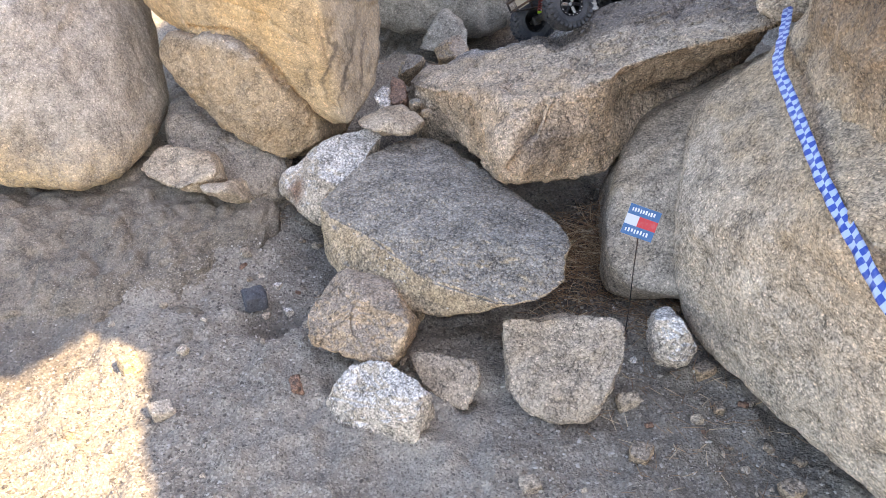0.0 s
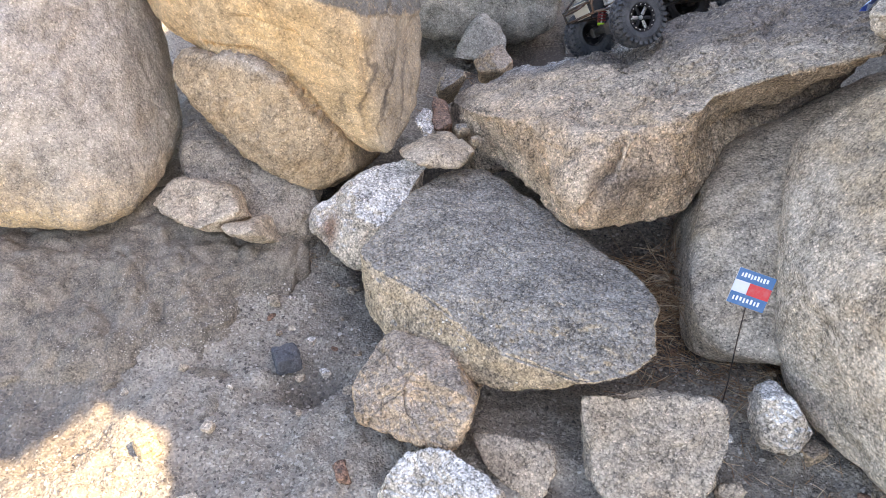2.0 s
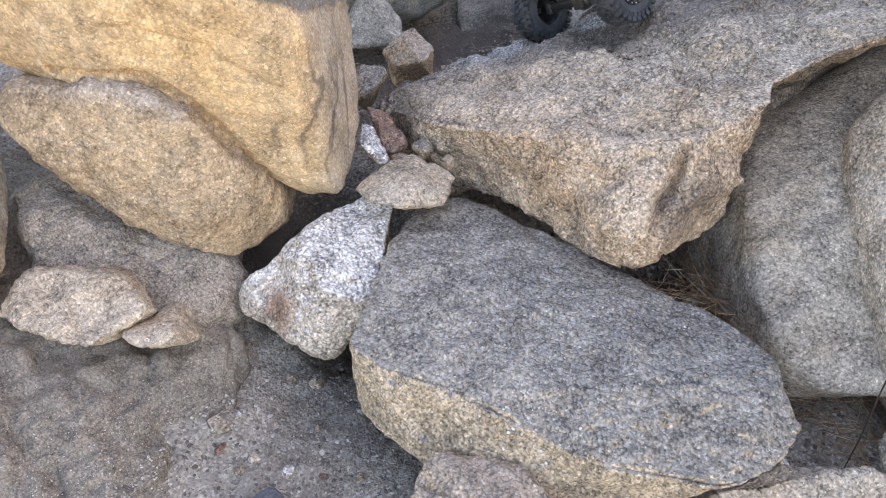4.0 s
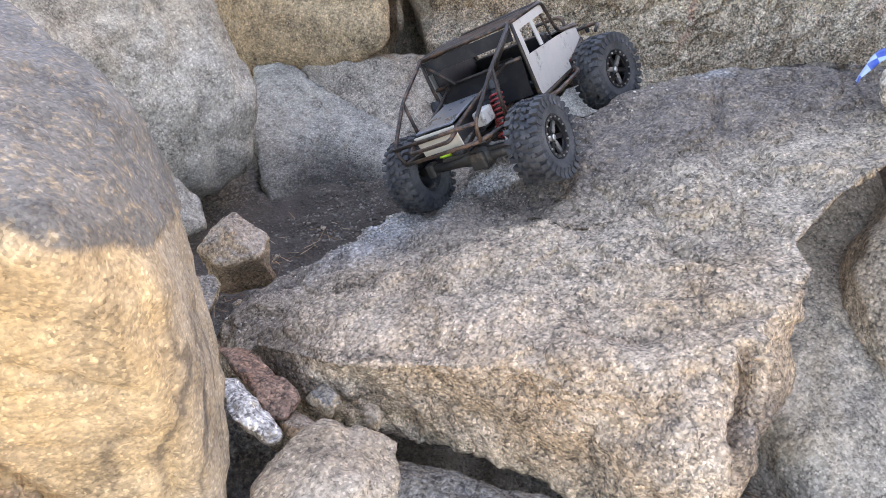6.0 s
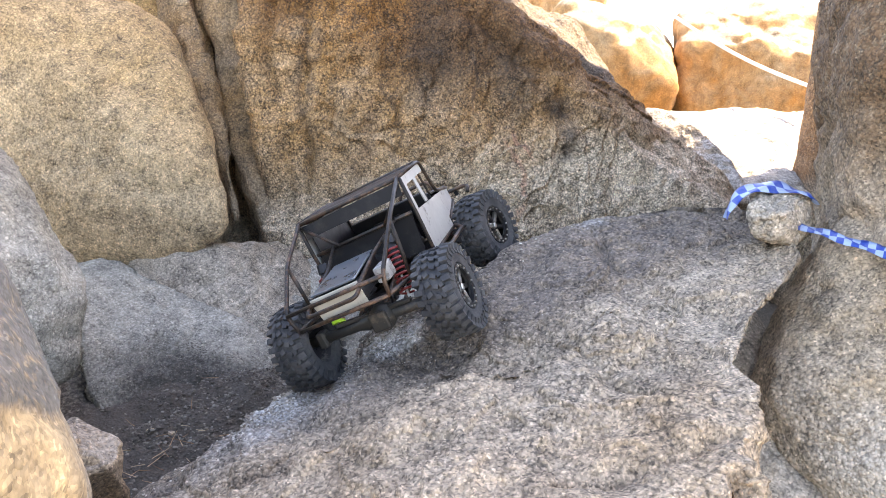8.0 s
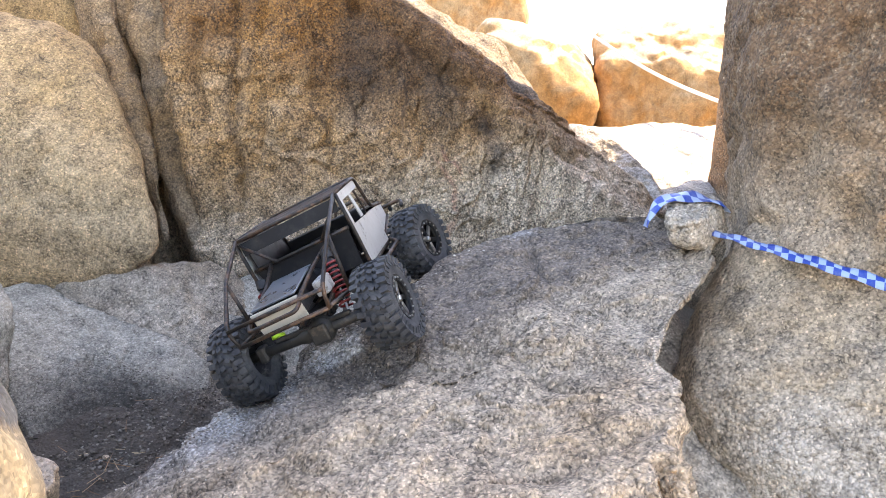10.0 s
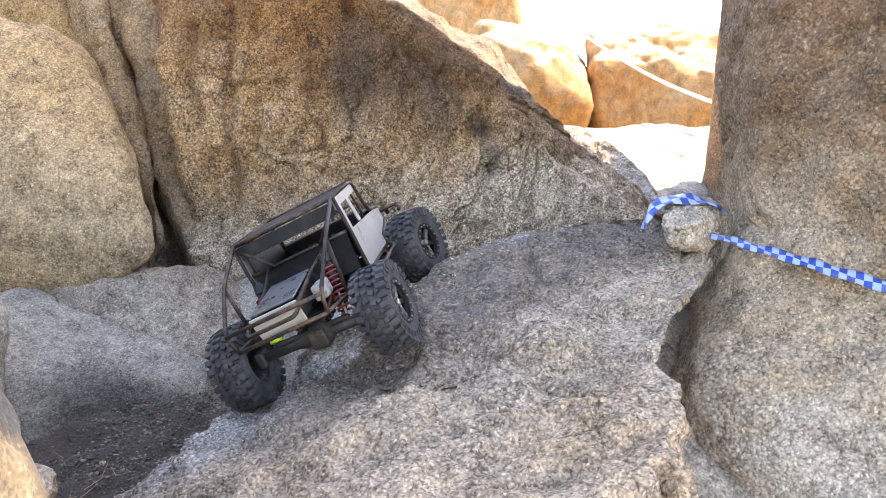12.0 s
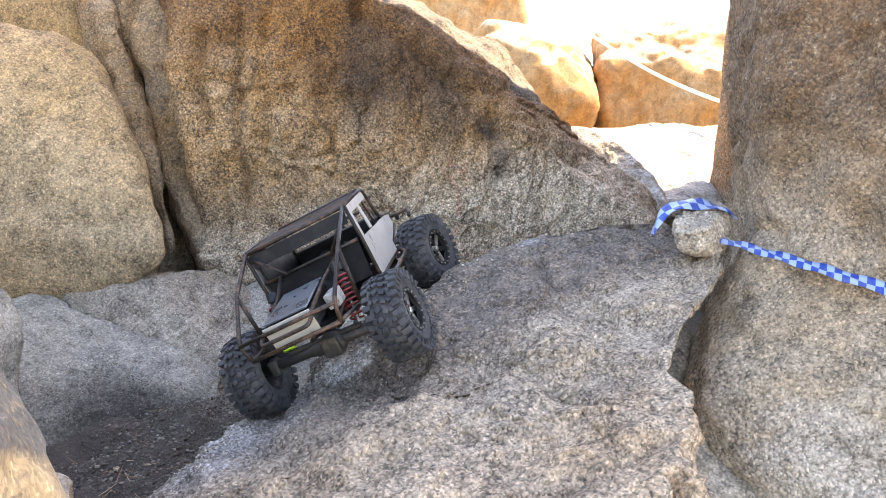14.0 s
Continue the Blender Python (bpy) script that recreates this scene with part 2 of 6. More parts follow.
def granite(name, pale, dark, rust, rusty=0.5, lichen=0.3, lichen_colour=(0.10, 0.10, 0.09), grain=1.0, seed=0.0, coats=(), tint_patches=(), cap=None, cracks=0.0, contrast=1.0, rough_relief=1.0):
    """Coarse weathered granite: crystals of feldspar, quartz and mica, broad rust stains and grey lichen in patches.
    coats: (direction, distance, softness, waviness, colour, strength), a patina on all that lies past a wavy plane, on
    the wall with painted light and shade. cap: (colour, strength) of a crust on upward faces, on the sunny rock of
    painted sunlight.
    tint_patches: (centre, radius, colour, strength) of rubbed or stained patches, and one of painted light on the wall."""
    s = Shader(name)
    plain = s.where
    shift = s.n.new("ShaderNodeMapping")
    shift.inputs["Location"].default_value = (seed, seed * 0.7, seed * 1.3)
    s.l.new(s.where, shift.inputs["Vector"])
    s.where = shift.outputs[0]
    broad = s.noise(2.6, 6, 0.62, distort=0.5)
    middle = s.noise(14, 8, 0.68, distort=0.3)
    knobs = s.noise(52, 5, 0.62)
    streak = s.noise(1.0, 2, 0.5, s.stretched((20, 20, 5), (12, 8, 20)))
    fine = s.noise(135 * grain, 3, 0.6)
    # crystals are uneven: the cells are pulled about by a small noise
    jitter = s.n.new("ShaderNodeTexNoise")
    jitter.inputs["Scale"].default_value, jitter.inputs["Detail"].default_value = 70 * grain, 2
    s.l.new(s.where, jitter.inputs["Vector"])
    pull = s.n.new("ShaderNodeVectorMath")
    pull.operation = "MULTIPLY_ADD"
    s.l.new(jitter.outputs["Color"], pull.inputs[0])
    pull.inputs[1].default_value = (0.004 / grain,) * 3
    s.l.new(s.where, pull.inputs[2])
    small = s.n.new("ShaderNodeTexVoronoi")
    small.inputs["Scale"].default_value = 330 * grain
    s.l.new(pull.outputs[0], small.inputs["Vector"])
    large = s.n.new("ShaderNodeTexVoronoi")
    large.inputs["Scale"].default_value = 150 * grain
    s.l.new(pull.outputs[0], large.inputs["Vector"])
    tone, tone2 = s.n.new("ShaderNodeSeparateColor"), s.n.new("ShaderNodeSeparateColor")
    s.l.new(small.outputs["Color"], tone.inputs[0])
    s.l.new(large.outputs["Color"], tone2.inputs[0])
    colour = s.mix(s.ramp(broad, (0.36, 0.0), (0.62, 1.0)), pale, dark)
    rusting = s.math("ADD", s.math("MULTIPLY", broad, 0.35), s.math("MULTIPLY", s.noise(5.0, 7, 0.66, distort=1.0), 0.65))
    stain = s.math("MULTIPLY", s.ramp(rusting, (0.58 - 0.3 * rusty, 0.0), (0.78 - 0.3 * rusty, 1.0)), min(0.95, 0.35 + rusty * 0.6))
    colour = s.mix(stain, colour, rust)
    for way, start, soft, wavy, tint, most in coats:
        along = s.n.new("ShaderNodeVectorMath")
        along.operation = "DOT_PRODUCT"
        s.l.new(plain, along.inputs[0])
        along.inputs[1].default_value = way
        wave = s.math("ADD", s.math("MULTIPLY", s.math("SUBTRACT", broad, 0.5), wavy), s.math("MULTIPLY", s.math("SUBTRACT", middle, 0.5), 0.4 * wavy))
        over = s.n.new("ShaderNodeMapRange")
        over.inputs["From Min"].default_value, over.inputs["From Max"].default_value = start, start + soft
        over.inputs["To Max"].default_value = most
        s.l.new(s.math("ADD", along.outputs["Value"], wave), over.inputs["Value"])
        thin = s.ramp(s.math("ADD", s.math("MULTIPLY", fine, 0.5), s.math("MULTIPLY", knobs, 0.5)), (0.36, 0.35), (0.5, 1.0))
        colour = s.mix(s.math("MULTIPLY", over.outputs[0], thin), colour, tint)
    if cap:
        # upward faces: a crust, and painted sun on the sunny boulders' tops
        lying = s.math("ADD", s.up(), s.math("MULTIPLY", s.math("SUBTRACT", middle, 0.5), 0.22))
        crust = s.math("MULTIPLY", s.ramp(lying, (0.64, 0.0), (0.74, cap[1])), s.ramp(fine, (0.36, 0.4), (0.5, 1.0)))
        colour = s.mix(crust, colour, cap[0])
    growth = s.math("MULTIPLY", s.noise(8, 9, 0.78, distort=0.4), 0.8)
    patch = s.math("MULTIPLY", s.ramp(growth, (0.60 - 0.3 * lichen, 0.0), (0.72 - 0.3 * lichen, 1.0)), s.ramp(fine, (0.38, 0.15), (0.55, 1.0)))
    colour = s.mix(s.math("MULTIPLY", patch, 0.8), colour, lichen_colour)
    if tint_patches:
        sway = s.n.new("ShaderNodeTexNoise")
        sway.inputs["Scale"].default_value, sway.inputs["Detail"].default_value = 5, 6
        s.l.new(plain, sway.inputs["Vector"])
        shrink = s.n.new("ShaderNodeVectorMath")
        shrink.operation = "MULTIPLY_ADD"
        s.l.new(sway.outputs["Color"], shrink.inputs[0])
        shrink.inputs[1].default_value, shrink.inputs[2].default_value = (0.16, 0.16, 0.16), (-0.08, -0.08, -0.08)
        swayed = s.n.new("ShaderNodeVectorMath")
        swayed.operation = "ADD"
        s.l.new(plain, swayed.inputs[0])
        s.l.new(shrink.outputs[0], swayed.inputs[1])
    for centre, radius, tint, most in tint_patches:
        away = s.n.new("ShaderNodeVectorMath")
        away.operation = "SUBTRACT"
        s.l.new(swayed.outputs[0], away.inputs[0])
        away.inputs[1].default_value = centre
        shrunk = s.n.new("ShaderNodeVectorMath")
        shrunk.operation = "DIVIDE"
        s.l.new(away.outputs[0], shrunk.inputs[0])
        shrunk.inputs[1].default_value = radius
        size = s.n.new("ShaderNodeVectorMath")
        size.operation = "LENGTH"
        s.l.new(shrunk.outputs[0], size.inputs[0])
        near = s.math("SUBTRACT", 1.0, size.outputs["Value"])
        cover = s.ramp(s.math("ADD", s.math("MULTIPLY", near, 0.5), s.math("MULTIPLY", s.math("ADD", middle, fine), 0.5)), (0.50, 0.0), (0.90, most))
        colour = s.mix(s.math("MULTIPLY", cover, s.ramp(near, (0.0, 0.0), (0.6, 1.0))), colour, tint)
    # crystals: each grain darker or paler than the next, dark mica, pale feldspar standing proud of its worn seams,
    # which carry painted shade
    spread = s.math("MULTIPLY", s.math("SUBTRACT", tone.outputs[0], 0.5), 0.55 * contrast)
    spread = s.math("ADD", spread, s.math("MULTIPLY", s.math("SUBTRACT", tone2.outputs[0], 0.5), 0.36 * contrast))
    # worn matrix in the seams, darkened further in place of fine shade
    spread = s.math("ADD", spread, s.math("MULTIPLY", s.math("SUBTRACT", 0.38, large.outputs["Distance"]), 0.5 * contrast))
    spread = s.math("ADD", spread, s.math("MULTIPLY", s.math("SUBTRACT", fine, 0.5), 0.6 * contrast))
    spread = s.math("ADD", spread, s.math("MULTIPLY", s.math("SUBTRACT", middle, 0.5), 1.2))
    spread = s.math("ADD", spread, s.math("MULTIPLY", s.math("SUBTRACT", streak, 0.5), 0.45))
    spread = s.math("ADD", spread, s.math("MULTIPLY", s.math("SUBTRACT", knobs, 0.5), 0.5))
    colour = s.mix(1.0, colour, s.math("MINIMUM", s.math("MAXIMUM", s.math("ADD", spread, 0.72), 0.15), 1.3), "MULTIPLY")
    clumps = s.ramp(s.noise(34, 4, 0.65), (0.30, 1.0), (0.70, 0.5))
    mica = s.math("MULTIPLY", s.ramp(tone.outputs[1], (0.80, 0.0), (0.86, 0.62 * min(contrast, 1.1))), clumps)
    colour = s.mix(mica, colour, (0.06, 0.05, 0.043))
    colour = s.mix(s.ramp(tone.outputs[2], (0.86, 0.0), (0.91, 0.8)), colour, s.mix(1.0, colour, 1.45, "MULTIPLY"))
    bump = s.bump(s.math("SUBTRACT", 1.0, small.outputs["Distance"]), 1.0, 0.0008 * rough_relief)
    bump = s.bump(s.math("SUBTRACT", 1.0, large.outputs["Distance"]), 1.0, 0.0019 * rough_relief, bump)
    bump = s.bump(s.noise(46, 1.5, 0.45), 1.0, 0.0022 * rough_relief, bump)
    bump = s.bump(s.noise(13, 2, 0.45), 0.9, 0.011 * rough_relief, bump)
    if cracks:
        bent_where = s.n.new("ShaderNodeVectorMath")
        bent_where.operation = "ADD"
        wobble = s.n.new("ShaderNodeTexNoise")
        wobble.inputs["Scale"].default_value, wobble.inputs["Detail"].default_value = 6, 6
        s.l.new(s.where, wobble.inputs["Vector"])
        soft = s.n.new("ShaderNodeVectorMath")
        soft.operation = "SCALE"
        soft.inputs["Scale"].default_value = 0.09
        s.l.new(wobble.outputs["Color"], soft.inputs[0])
        s.l.new(s.stretched((1, 1, 0.16), (6, 12, 0)), bent_where.inputs[0])
        s.l.new(soft.outputs[0], bent_where.inputs[1])
        line = s.ramp(s.cells(4.2, "DISTANCE_TO_EDGE", "Distance", bent_where.outputs[0]), (0.003, 1.0), (0.012, 0.0))
        line = s.math("MULTIPLY", line, s.ramp(s.noise(3.3, 5, 0.6), (0.47, 0.0), (0.58, cracks)))
        colour = s.mix(line, colour, (0.05, 0.035, 0.025))
        bump = s.bump(s.math("SUBTRACT", 1.0, line), 0.9, 0.012, bump)
    return s.done(colour, 0.9, bump)


def soil():
    """Gritty grey-brown soil, dark in the gully and under the slab; the boulder gap and the hollow carry painted shade.
    """
    s = Shader("decomposed_granite_soil")
    broad = s.noise(1.6, 5, 0.6)
    grit = s.cells(230, out="Color")
    rgb = s.n.new("ShaderNodeSeparateColor")
    s.l.new(grit, rgb.inputs[0])
    fine = s.noise(120, 5, 0.7)
    colour = s.mix(s.ramp(broad, (0.35, 0.0), (0.65, 1.0)), (0.245, 0.209, 0.165), (0.31, 0.268, 0.217))
    colour = s.mix(s.ramp(s.noise(5, 6, 0.7), (0.5, 0.0), (0.68, 0.55)), colour, (0.16, 0.127, 0.095))
    colour = s.mix(s.math("MULTIPLY", s.ramp(rgb.outputs[0], (0.62, 0.0), (0.80, 1.0)), 0.75), colour, (0.42, 0.37, 0.30))
    colour = s.mix(s.math("MULTIPLY", s.ramp(rgb.outputs[1], (0.85, 0.0), (0.9, 1.0)), 0.55), colour, (0.07, 0.058, 0.048))
    colour = s.mix(0.6, colour, s.ramp(fine, (0.25, 0.3), (0.5, 0.5), (0.75, 0.7)), "OVERLAY")
    # patches of dark soil; in the boulder gap and the hollow they paint shade
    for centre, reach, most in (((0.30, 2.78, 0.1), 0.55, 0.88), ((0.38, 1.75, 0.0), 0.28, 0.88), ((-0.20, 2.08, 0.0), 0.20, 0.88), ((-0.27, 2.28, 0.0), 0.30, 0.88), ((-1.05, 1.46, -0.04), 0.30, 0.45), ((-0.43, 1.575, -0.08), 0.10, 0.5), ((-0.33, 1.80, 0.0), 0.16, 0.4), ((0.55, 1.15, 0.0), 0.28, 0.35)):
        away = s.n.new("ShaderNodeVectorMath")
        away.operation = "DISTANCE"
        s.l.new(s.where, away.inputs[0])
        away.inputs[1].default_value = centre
        humus_shade = s.math("ADD", s.math("DIVIDE", away.outputs["Value"], reach), s.math("MULTIPLY", s.math("SUBTRACT", fine, 0.5), 1.2))
        colour = s.mix(s.ramp(humus_shade, (0.55, most), (1.05, 0.0)), colour, (0.052, 0.042, 0.036))
    bump = s.bump(s.math("ADD", fine, s.math("MULTIPLY", s.cells(190), 1.1)), 1.0, 0.0026)
    bump = s.bump(s.noise(22, 3, 0.5), 1.0, 0.010, bump)
    return s.done(colour, 0.95, bump)


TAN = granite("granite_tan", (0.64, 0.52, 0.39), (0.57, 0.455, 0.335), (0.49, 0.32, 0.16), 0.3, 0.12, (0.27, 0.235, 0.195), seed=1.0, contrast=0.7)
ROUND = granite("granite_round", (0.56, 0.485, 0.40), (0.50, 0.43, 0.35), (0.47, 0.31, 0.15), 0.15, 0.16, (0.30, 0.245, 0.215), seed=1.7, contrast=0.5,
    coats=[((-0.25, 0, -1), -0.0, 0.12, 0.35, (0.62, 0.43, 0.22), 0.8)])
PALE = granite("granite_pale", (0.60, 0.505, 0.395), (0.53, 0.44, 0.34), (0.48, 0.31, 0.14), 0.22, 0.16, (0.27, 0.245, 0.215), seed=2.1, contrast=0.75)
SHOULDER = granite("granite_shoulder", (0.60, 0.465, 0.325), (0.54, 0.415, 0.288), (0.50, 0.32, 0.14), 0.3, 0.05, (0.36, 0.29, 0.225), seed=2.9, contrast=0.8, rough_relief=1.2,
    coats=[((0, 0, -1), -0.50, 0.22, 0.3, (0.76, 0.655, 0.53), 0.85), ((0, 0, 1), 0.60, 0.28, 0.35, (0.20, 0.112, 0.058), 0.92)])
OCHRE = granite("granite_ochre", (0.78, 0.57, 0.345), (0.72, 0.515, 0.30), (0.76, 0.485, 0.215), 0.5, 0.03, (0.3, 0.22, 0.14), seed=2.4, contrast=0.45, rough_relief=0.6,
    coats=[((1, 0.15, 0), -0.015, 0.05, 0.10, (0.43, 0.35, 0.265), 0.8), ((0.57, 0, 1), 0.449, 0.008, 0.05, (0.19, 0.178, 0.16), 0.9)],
    tint_patches=[((-0.31, 2.0, 0.45), (0.008, 0.3, 0.22), (0.15, 0.115, 0.085), 0.75), ((-0.275, 2.05, 0.42), (0.006, 0.3, 0.20), (0.12, 0.095, 0.075), 0.8), ((-0.24, 2.1, 0.42), (0.010, 0.3, 0.18), (0.17, 0.13, 0.10), 0.7), ((-0.345, 2.0, 0.40), (0.012, 0.3, 0.07), (0.20, 0.15, 0.10), 0.6)])
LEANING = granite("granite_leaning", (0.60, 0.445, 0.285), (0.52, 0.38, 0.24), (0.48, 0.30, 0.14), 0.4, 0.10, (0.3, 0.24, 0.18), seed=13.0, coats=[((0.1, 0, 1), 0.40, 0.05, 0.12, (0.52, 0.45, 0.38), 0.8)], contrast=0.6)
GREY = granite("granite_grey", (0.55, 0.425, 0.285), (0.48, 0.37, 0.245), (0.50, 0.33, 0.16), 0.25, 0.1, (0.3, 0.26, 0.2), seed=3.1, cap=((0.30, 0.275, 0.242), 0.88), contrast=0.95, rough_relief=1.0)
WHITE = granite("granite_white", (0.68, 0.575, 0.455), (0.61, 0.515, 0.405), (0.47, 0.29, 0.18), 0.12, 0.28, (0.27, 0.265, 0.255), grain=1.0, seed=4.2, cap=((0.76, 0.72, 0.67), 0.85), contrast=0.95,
    tint_patches=[((-0.42, 1.90, 0.14), (0.07, 0.08, 0.09), (0.36, 0.20, 0.12), 0.9)])
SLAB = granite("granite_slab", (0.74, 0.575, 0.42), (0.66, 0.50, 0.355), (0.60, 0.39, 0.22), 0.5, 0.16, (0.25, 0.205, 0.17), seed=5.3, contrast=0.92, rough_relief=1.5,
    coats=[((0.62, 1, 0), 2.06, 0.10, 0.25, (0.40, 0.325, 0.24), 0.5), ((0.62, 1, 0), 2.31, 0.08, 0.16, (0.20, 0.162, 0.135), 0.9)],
    tint_patches=[((0.27, 1.71, 0.37), (0.13, 0.08, 0.11), (0.24, 0.185, 0.145), 0.8), ((-0.06, 2.29, 0.30), (0.14, 0.20, 0.10), (0.22, 0.17, 0.13), 0.85), ((0.20, 2.36, 0.43), (0.28, 0.13, 0.16), (0.74, 0.71, 0.67), 0.72), ((0.37, 2.30, 0.475), (0.09, 0.045, 0.08), (0.74, 0.72, 0.70), 0.95), ((0.43, 2.23, 0.50), (0.055, 0.035, 0.06), (0.74, 0.72, 0.70), 0.9), ((0.72, 2.13, 0.62), (0.09, 0.045, 0.06), (0.60, 0.58, 0.56), 0.7), ((0.385, 1.80, 0.505), (0.025, 0.03, 0.04), (0.62, 0.60, 0.57), 0.6)])
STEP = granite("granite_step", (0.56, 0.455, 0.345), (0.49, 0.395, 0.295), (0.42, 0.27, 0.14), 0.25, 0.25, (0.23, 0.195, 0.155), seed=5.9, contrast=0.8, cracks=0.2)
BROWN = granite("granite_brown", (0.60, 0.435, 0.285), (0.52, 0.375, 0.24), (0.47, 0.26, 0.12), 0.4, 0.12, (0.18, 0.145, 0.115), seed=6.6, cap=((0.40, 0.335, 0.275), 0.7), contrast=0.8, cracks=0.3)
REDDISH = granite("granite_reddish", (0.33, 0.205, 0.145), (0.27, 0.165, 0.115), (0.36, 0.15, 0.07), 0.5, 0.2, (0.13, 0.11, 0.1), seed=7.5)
GREENISH = granite("granite_greenish", (0.48, 0.425, 0.335), (0.42, 0.37, 0.29), (0.46, 0.33, 0.16), 0.2, 0.25, (0.29, 0.28, 0.235), seed=8.8, contrast=0.6, coats=[((0, 0, -1), -0.62, 0.15, 0.4, (0.60, 0.565, 0.485), 0.65)], tint_patches=[((0.48, 2.98, 0.17), (0.34, 0.28, 0.15), (0.075, 0.066, 0.056), 0.95), ((0.85, 2.95, 0.22), (0.25, 0.2, 0.13), (0.09, 0.08, 0.068), 0.8)])
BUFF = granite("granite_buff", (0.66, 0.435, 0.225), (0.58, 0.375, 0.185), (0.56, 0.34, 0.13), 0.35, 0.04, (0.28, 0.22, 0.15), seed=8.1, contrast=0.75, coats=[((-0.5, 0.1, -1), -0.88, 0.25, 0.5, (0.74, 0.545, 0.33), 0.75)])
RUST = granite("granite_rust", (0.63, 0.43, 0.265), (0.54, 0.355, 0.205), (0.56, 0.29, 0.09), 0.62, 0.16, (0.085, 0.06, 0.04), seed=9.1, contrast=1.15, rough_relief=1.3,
    # pale lower coat, brightened for bounced light; dark upper coat, patina with overhang shade
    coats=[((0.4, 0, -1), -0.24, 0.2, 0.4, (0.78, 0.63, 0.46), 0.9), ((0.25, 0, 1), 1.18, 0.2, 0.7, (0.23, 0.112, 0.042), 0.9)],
    # first patch: pale tan, raised to paint the light thrown onto the lower right
    tint_patches=[((1.80, 2.46, 0.62), (0.50, 0.40, 0.27), (0.92, 0.76, 0.58), 0.92), ((1.40, 2.92, 1.0), (0.36, 0.3, 0.26), (0.13, 0.075, 0.042), 0.8), ((1.18, 3.06, 1.18), (0.36, 0.3, 0.34), (0.44, 0.20, 0.05), 0.65),
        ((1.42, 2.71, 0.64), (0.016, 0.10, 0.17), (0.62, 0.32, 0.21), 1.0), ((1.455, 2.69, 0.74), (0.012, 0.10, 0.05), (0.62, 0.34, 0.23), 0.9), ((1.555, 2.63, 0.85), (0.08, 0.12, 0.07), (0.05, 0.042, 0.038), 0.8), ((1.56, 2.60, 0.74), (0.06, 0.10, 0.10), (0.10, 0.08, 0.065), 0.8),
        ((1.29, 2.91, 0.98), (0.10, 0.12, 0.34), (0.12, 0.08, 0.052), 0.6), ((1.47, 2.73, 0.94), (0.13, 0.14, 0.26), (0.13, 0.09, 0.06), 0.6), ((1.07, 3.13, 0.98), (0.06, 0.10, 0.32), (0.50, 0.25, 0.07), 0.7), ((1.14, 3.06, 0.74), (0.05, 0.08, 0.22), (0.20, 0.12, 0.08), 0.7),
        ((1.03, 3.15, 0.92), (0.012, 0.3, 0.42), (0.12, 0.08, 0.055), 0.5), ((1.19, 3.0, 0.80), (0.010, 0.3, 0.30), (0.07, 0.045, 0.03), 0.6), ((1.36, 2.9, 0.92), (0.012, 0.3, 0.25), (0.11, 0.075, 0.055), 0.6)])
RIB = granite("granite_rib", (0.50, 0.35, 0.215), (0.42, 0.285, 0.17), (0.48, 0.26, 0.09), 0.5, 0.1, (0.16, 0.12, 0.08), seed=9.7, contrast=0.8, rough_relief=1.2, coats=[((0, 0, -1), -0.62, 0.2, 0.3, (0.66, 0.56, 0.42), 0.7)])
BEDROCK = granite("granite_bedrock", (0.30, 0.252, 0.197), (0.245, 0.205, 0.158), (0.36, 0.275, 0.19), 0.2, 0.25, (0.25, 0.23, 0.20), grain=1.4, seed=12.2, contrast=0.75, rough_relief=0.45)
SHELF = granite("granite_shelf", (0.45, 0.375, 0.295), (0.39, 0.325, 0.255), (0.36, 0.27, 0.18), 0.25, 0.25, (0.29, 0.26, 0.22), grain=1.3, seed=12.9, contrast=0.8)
# the cap pales upward faces to paint the full sun on them
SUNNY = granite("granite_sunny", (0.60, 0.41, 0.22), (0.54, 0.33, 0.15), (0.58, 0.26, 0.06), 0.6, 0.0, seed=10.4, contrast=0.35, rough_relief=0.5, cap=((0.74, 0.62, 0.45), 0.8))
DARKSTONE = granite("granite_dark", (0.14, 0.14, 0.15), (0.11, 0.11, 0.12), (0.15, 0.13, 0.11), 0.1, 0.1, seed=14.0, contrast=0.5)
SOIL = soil()


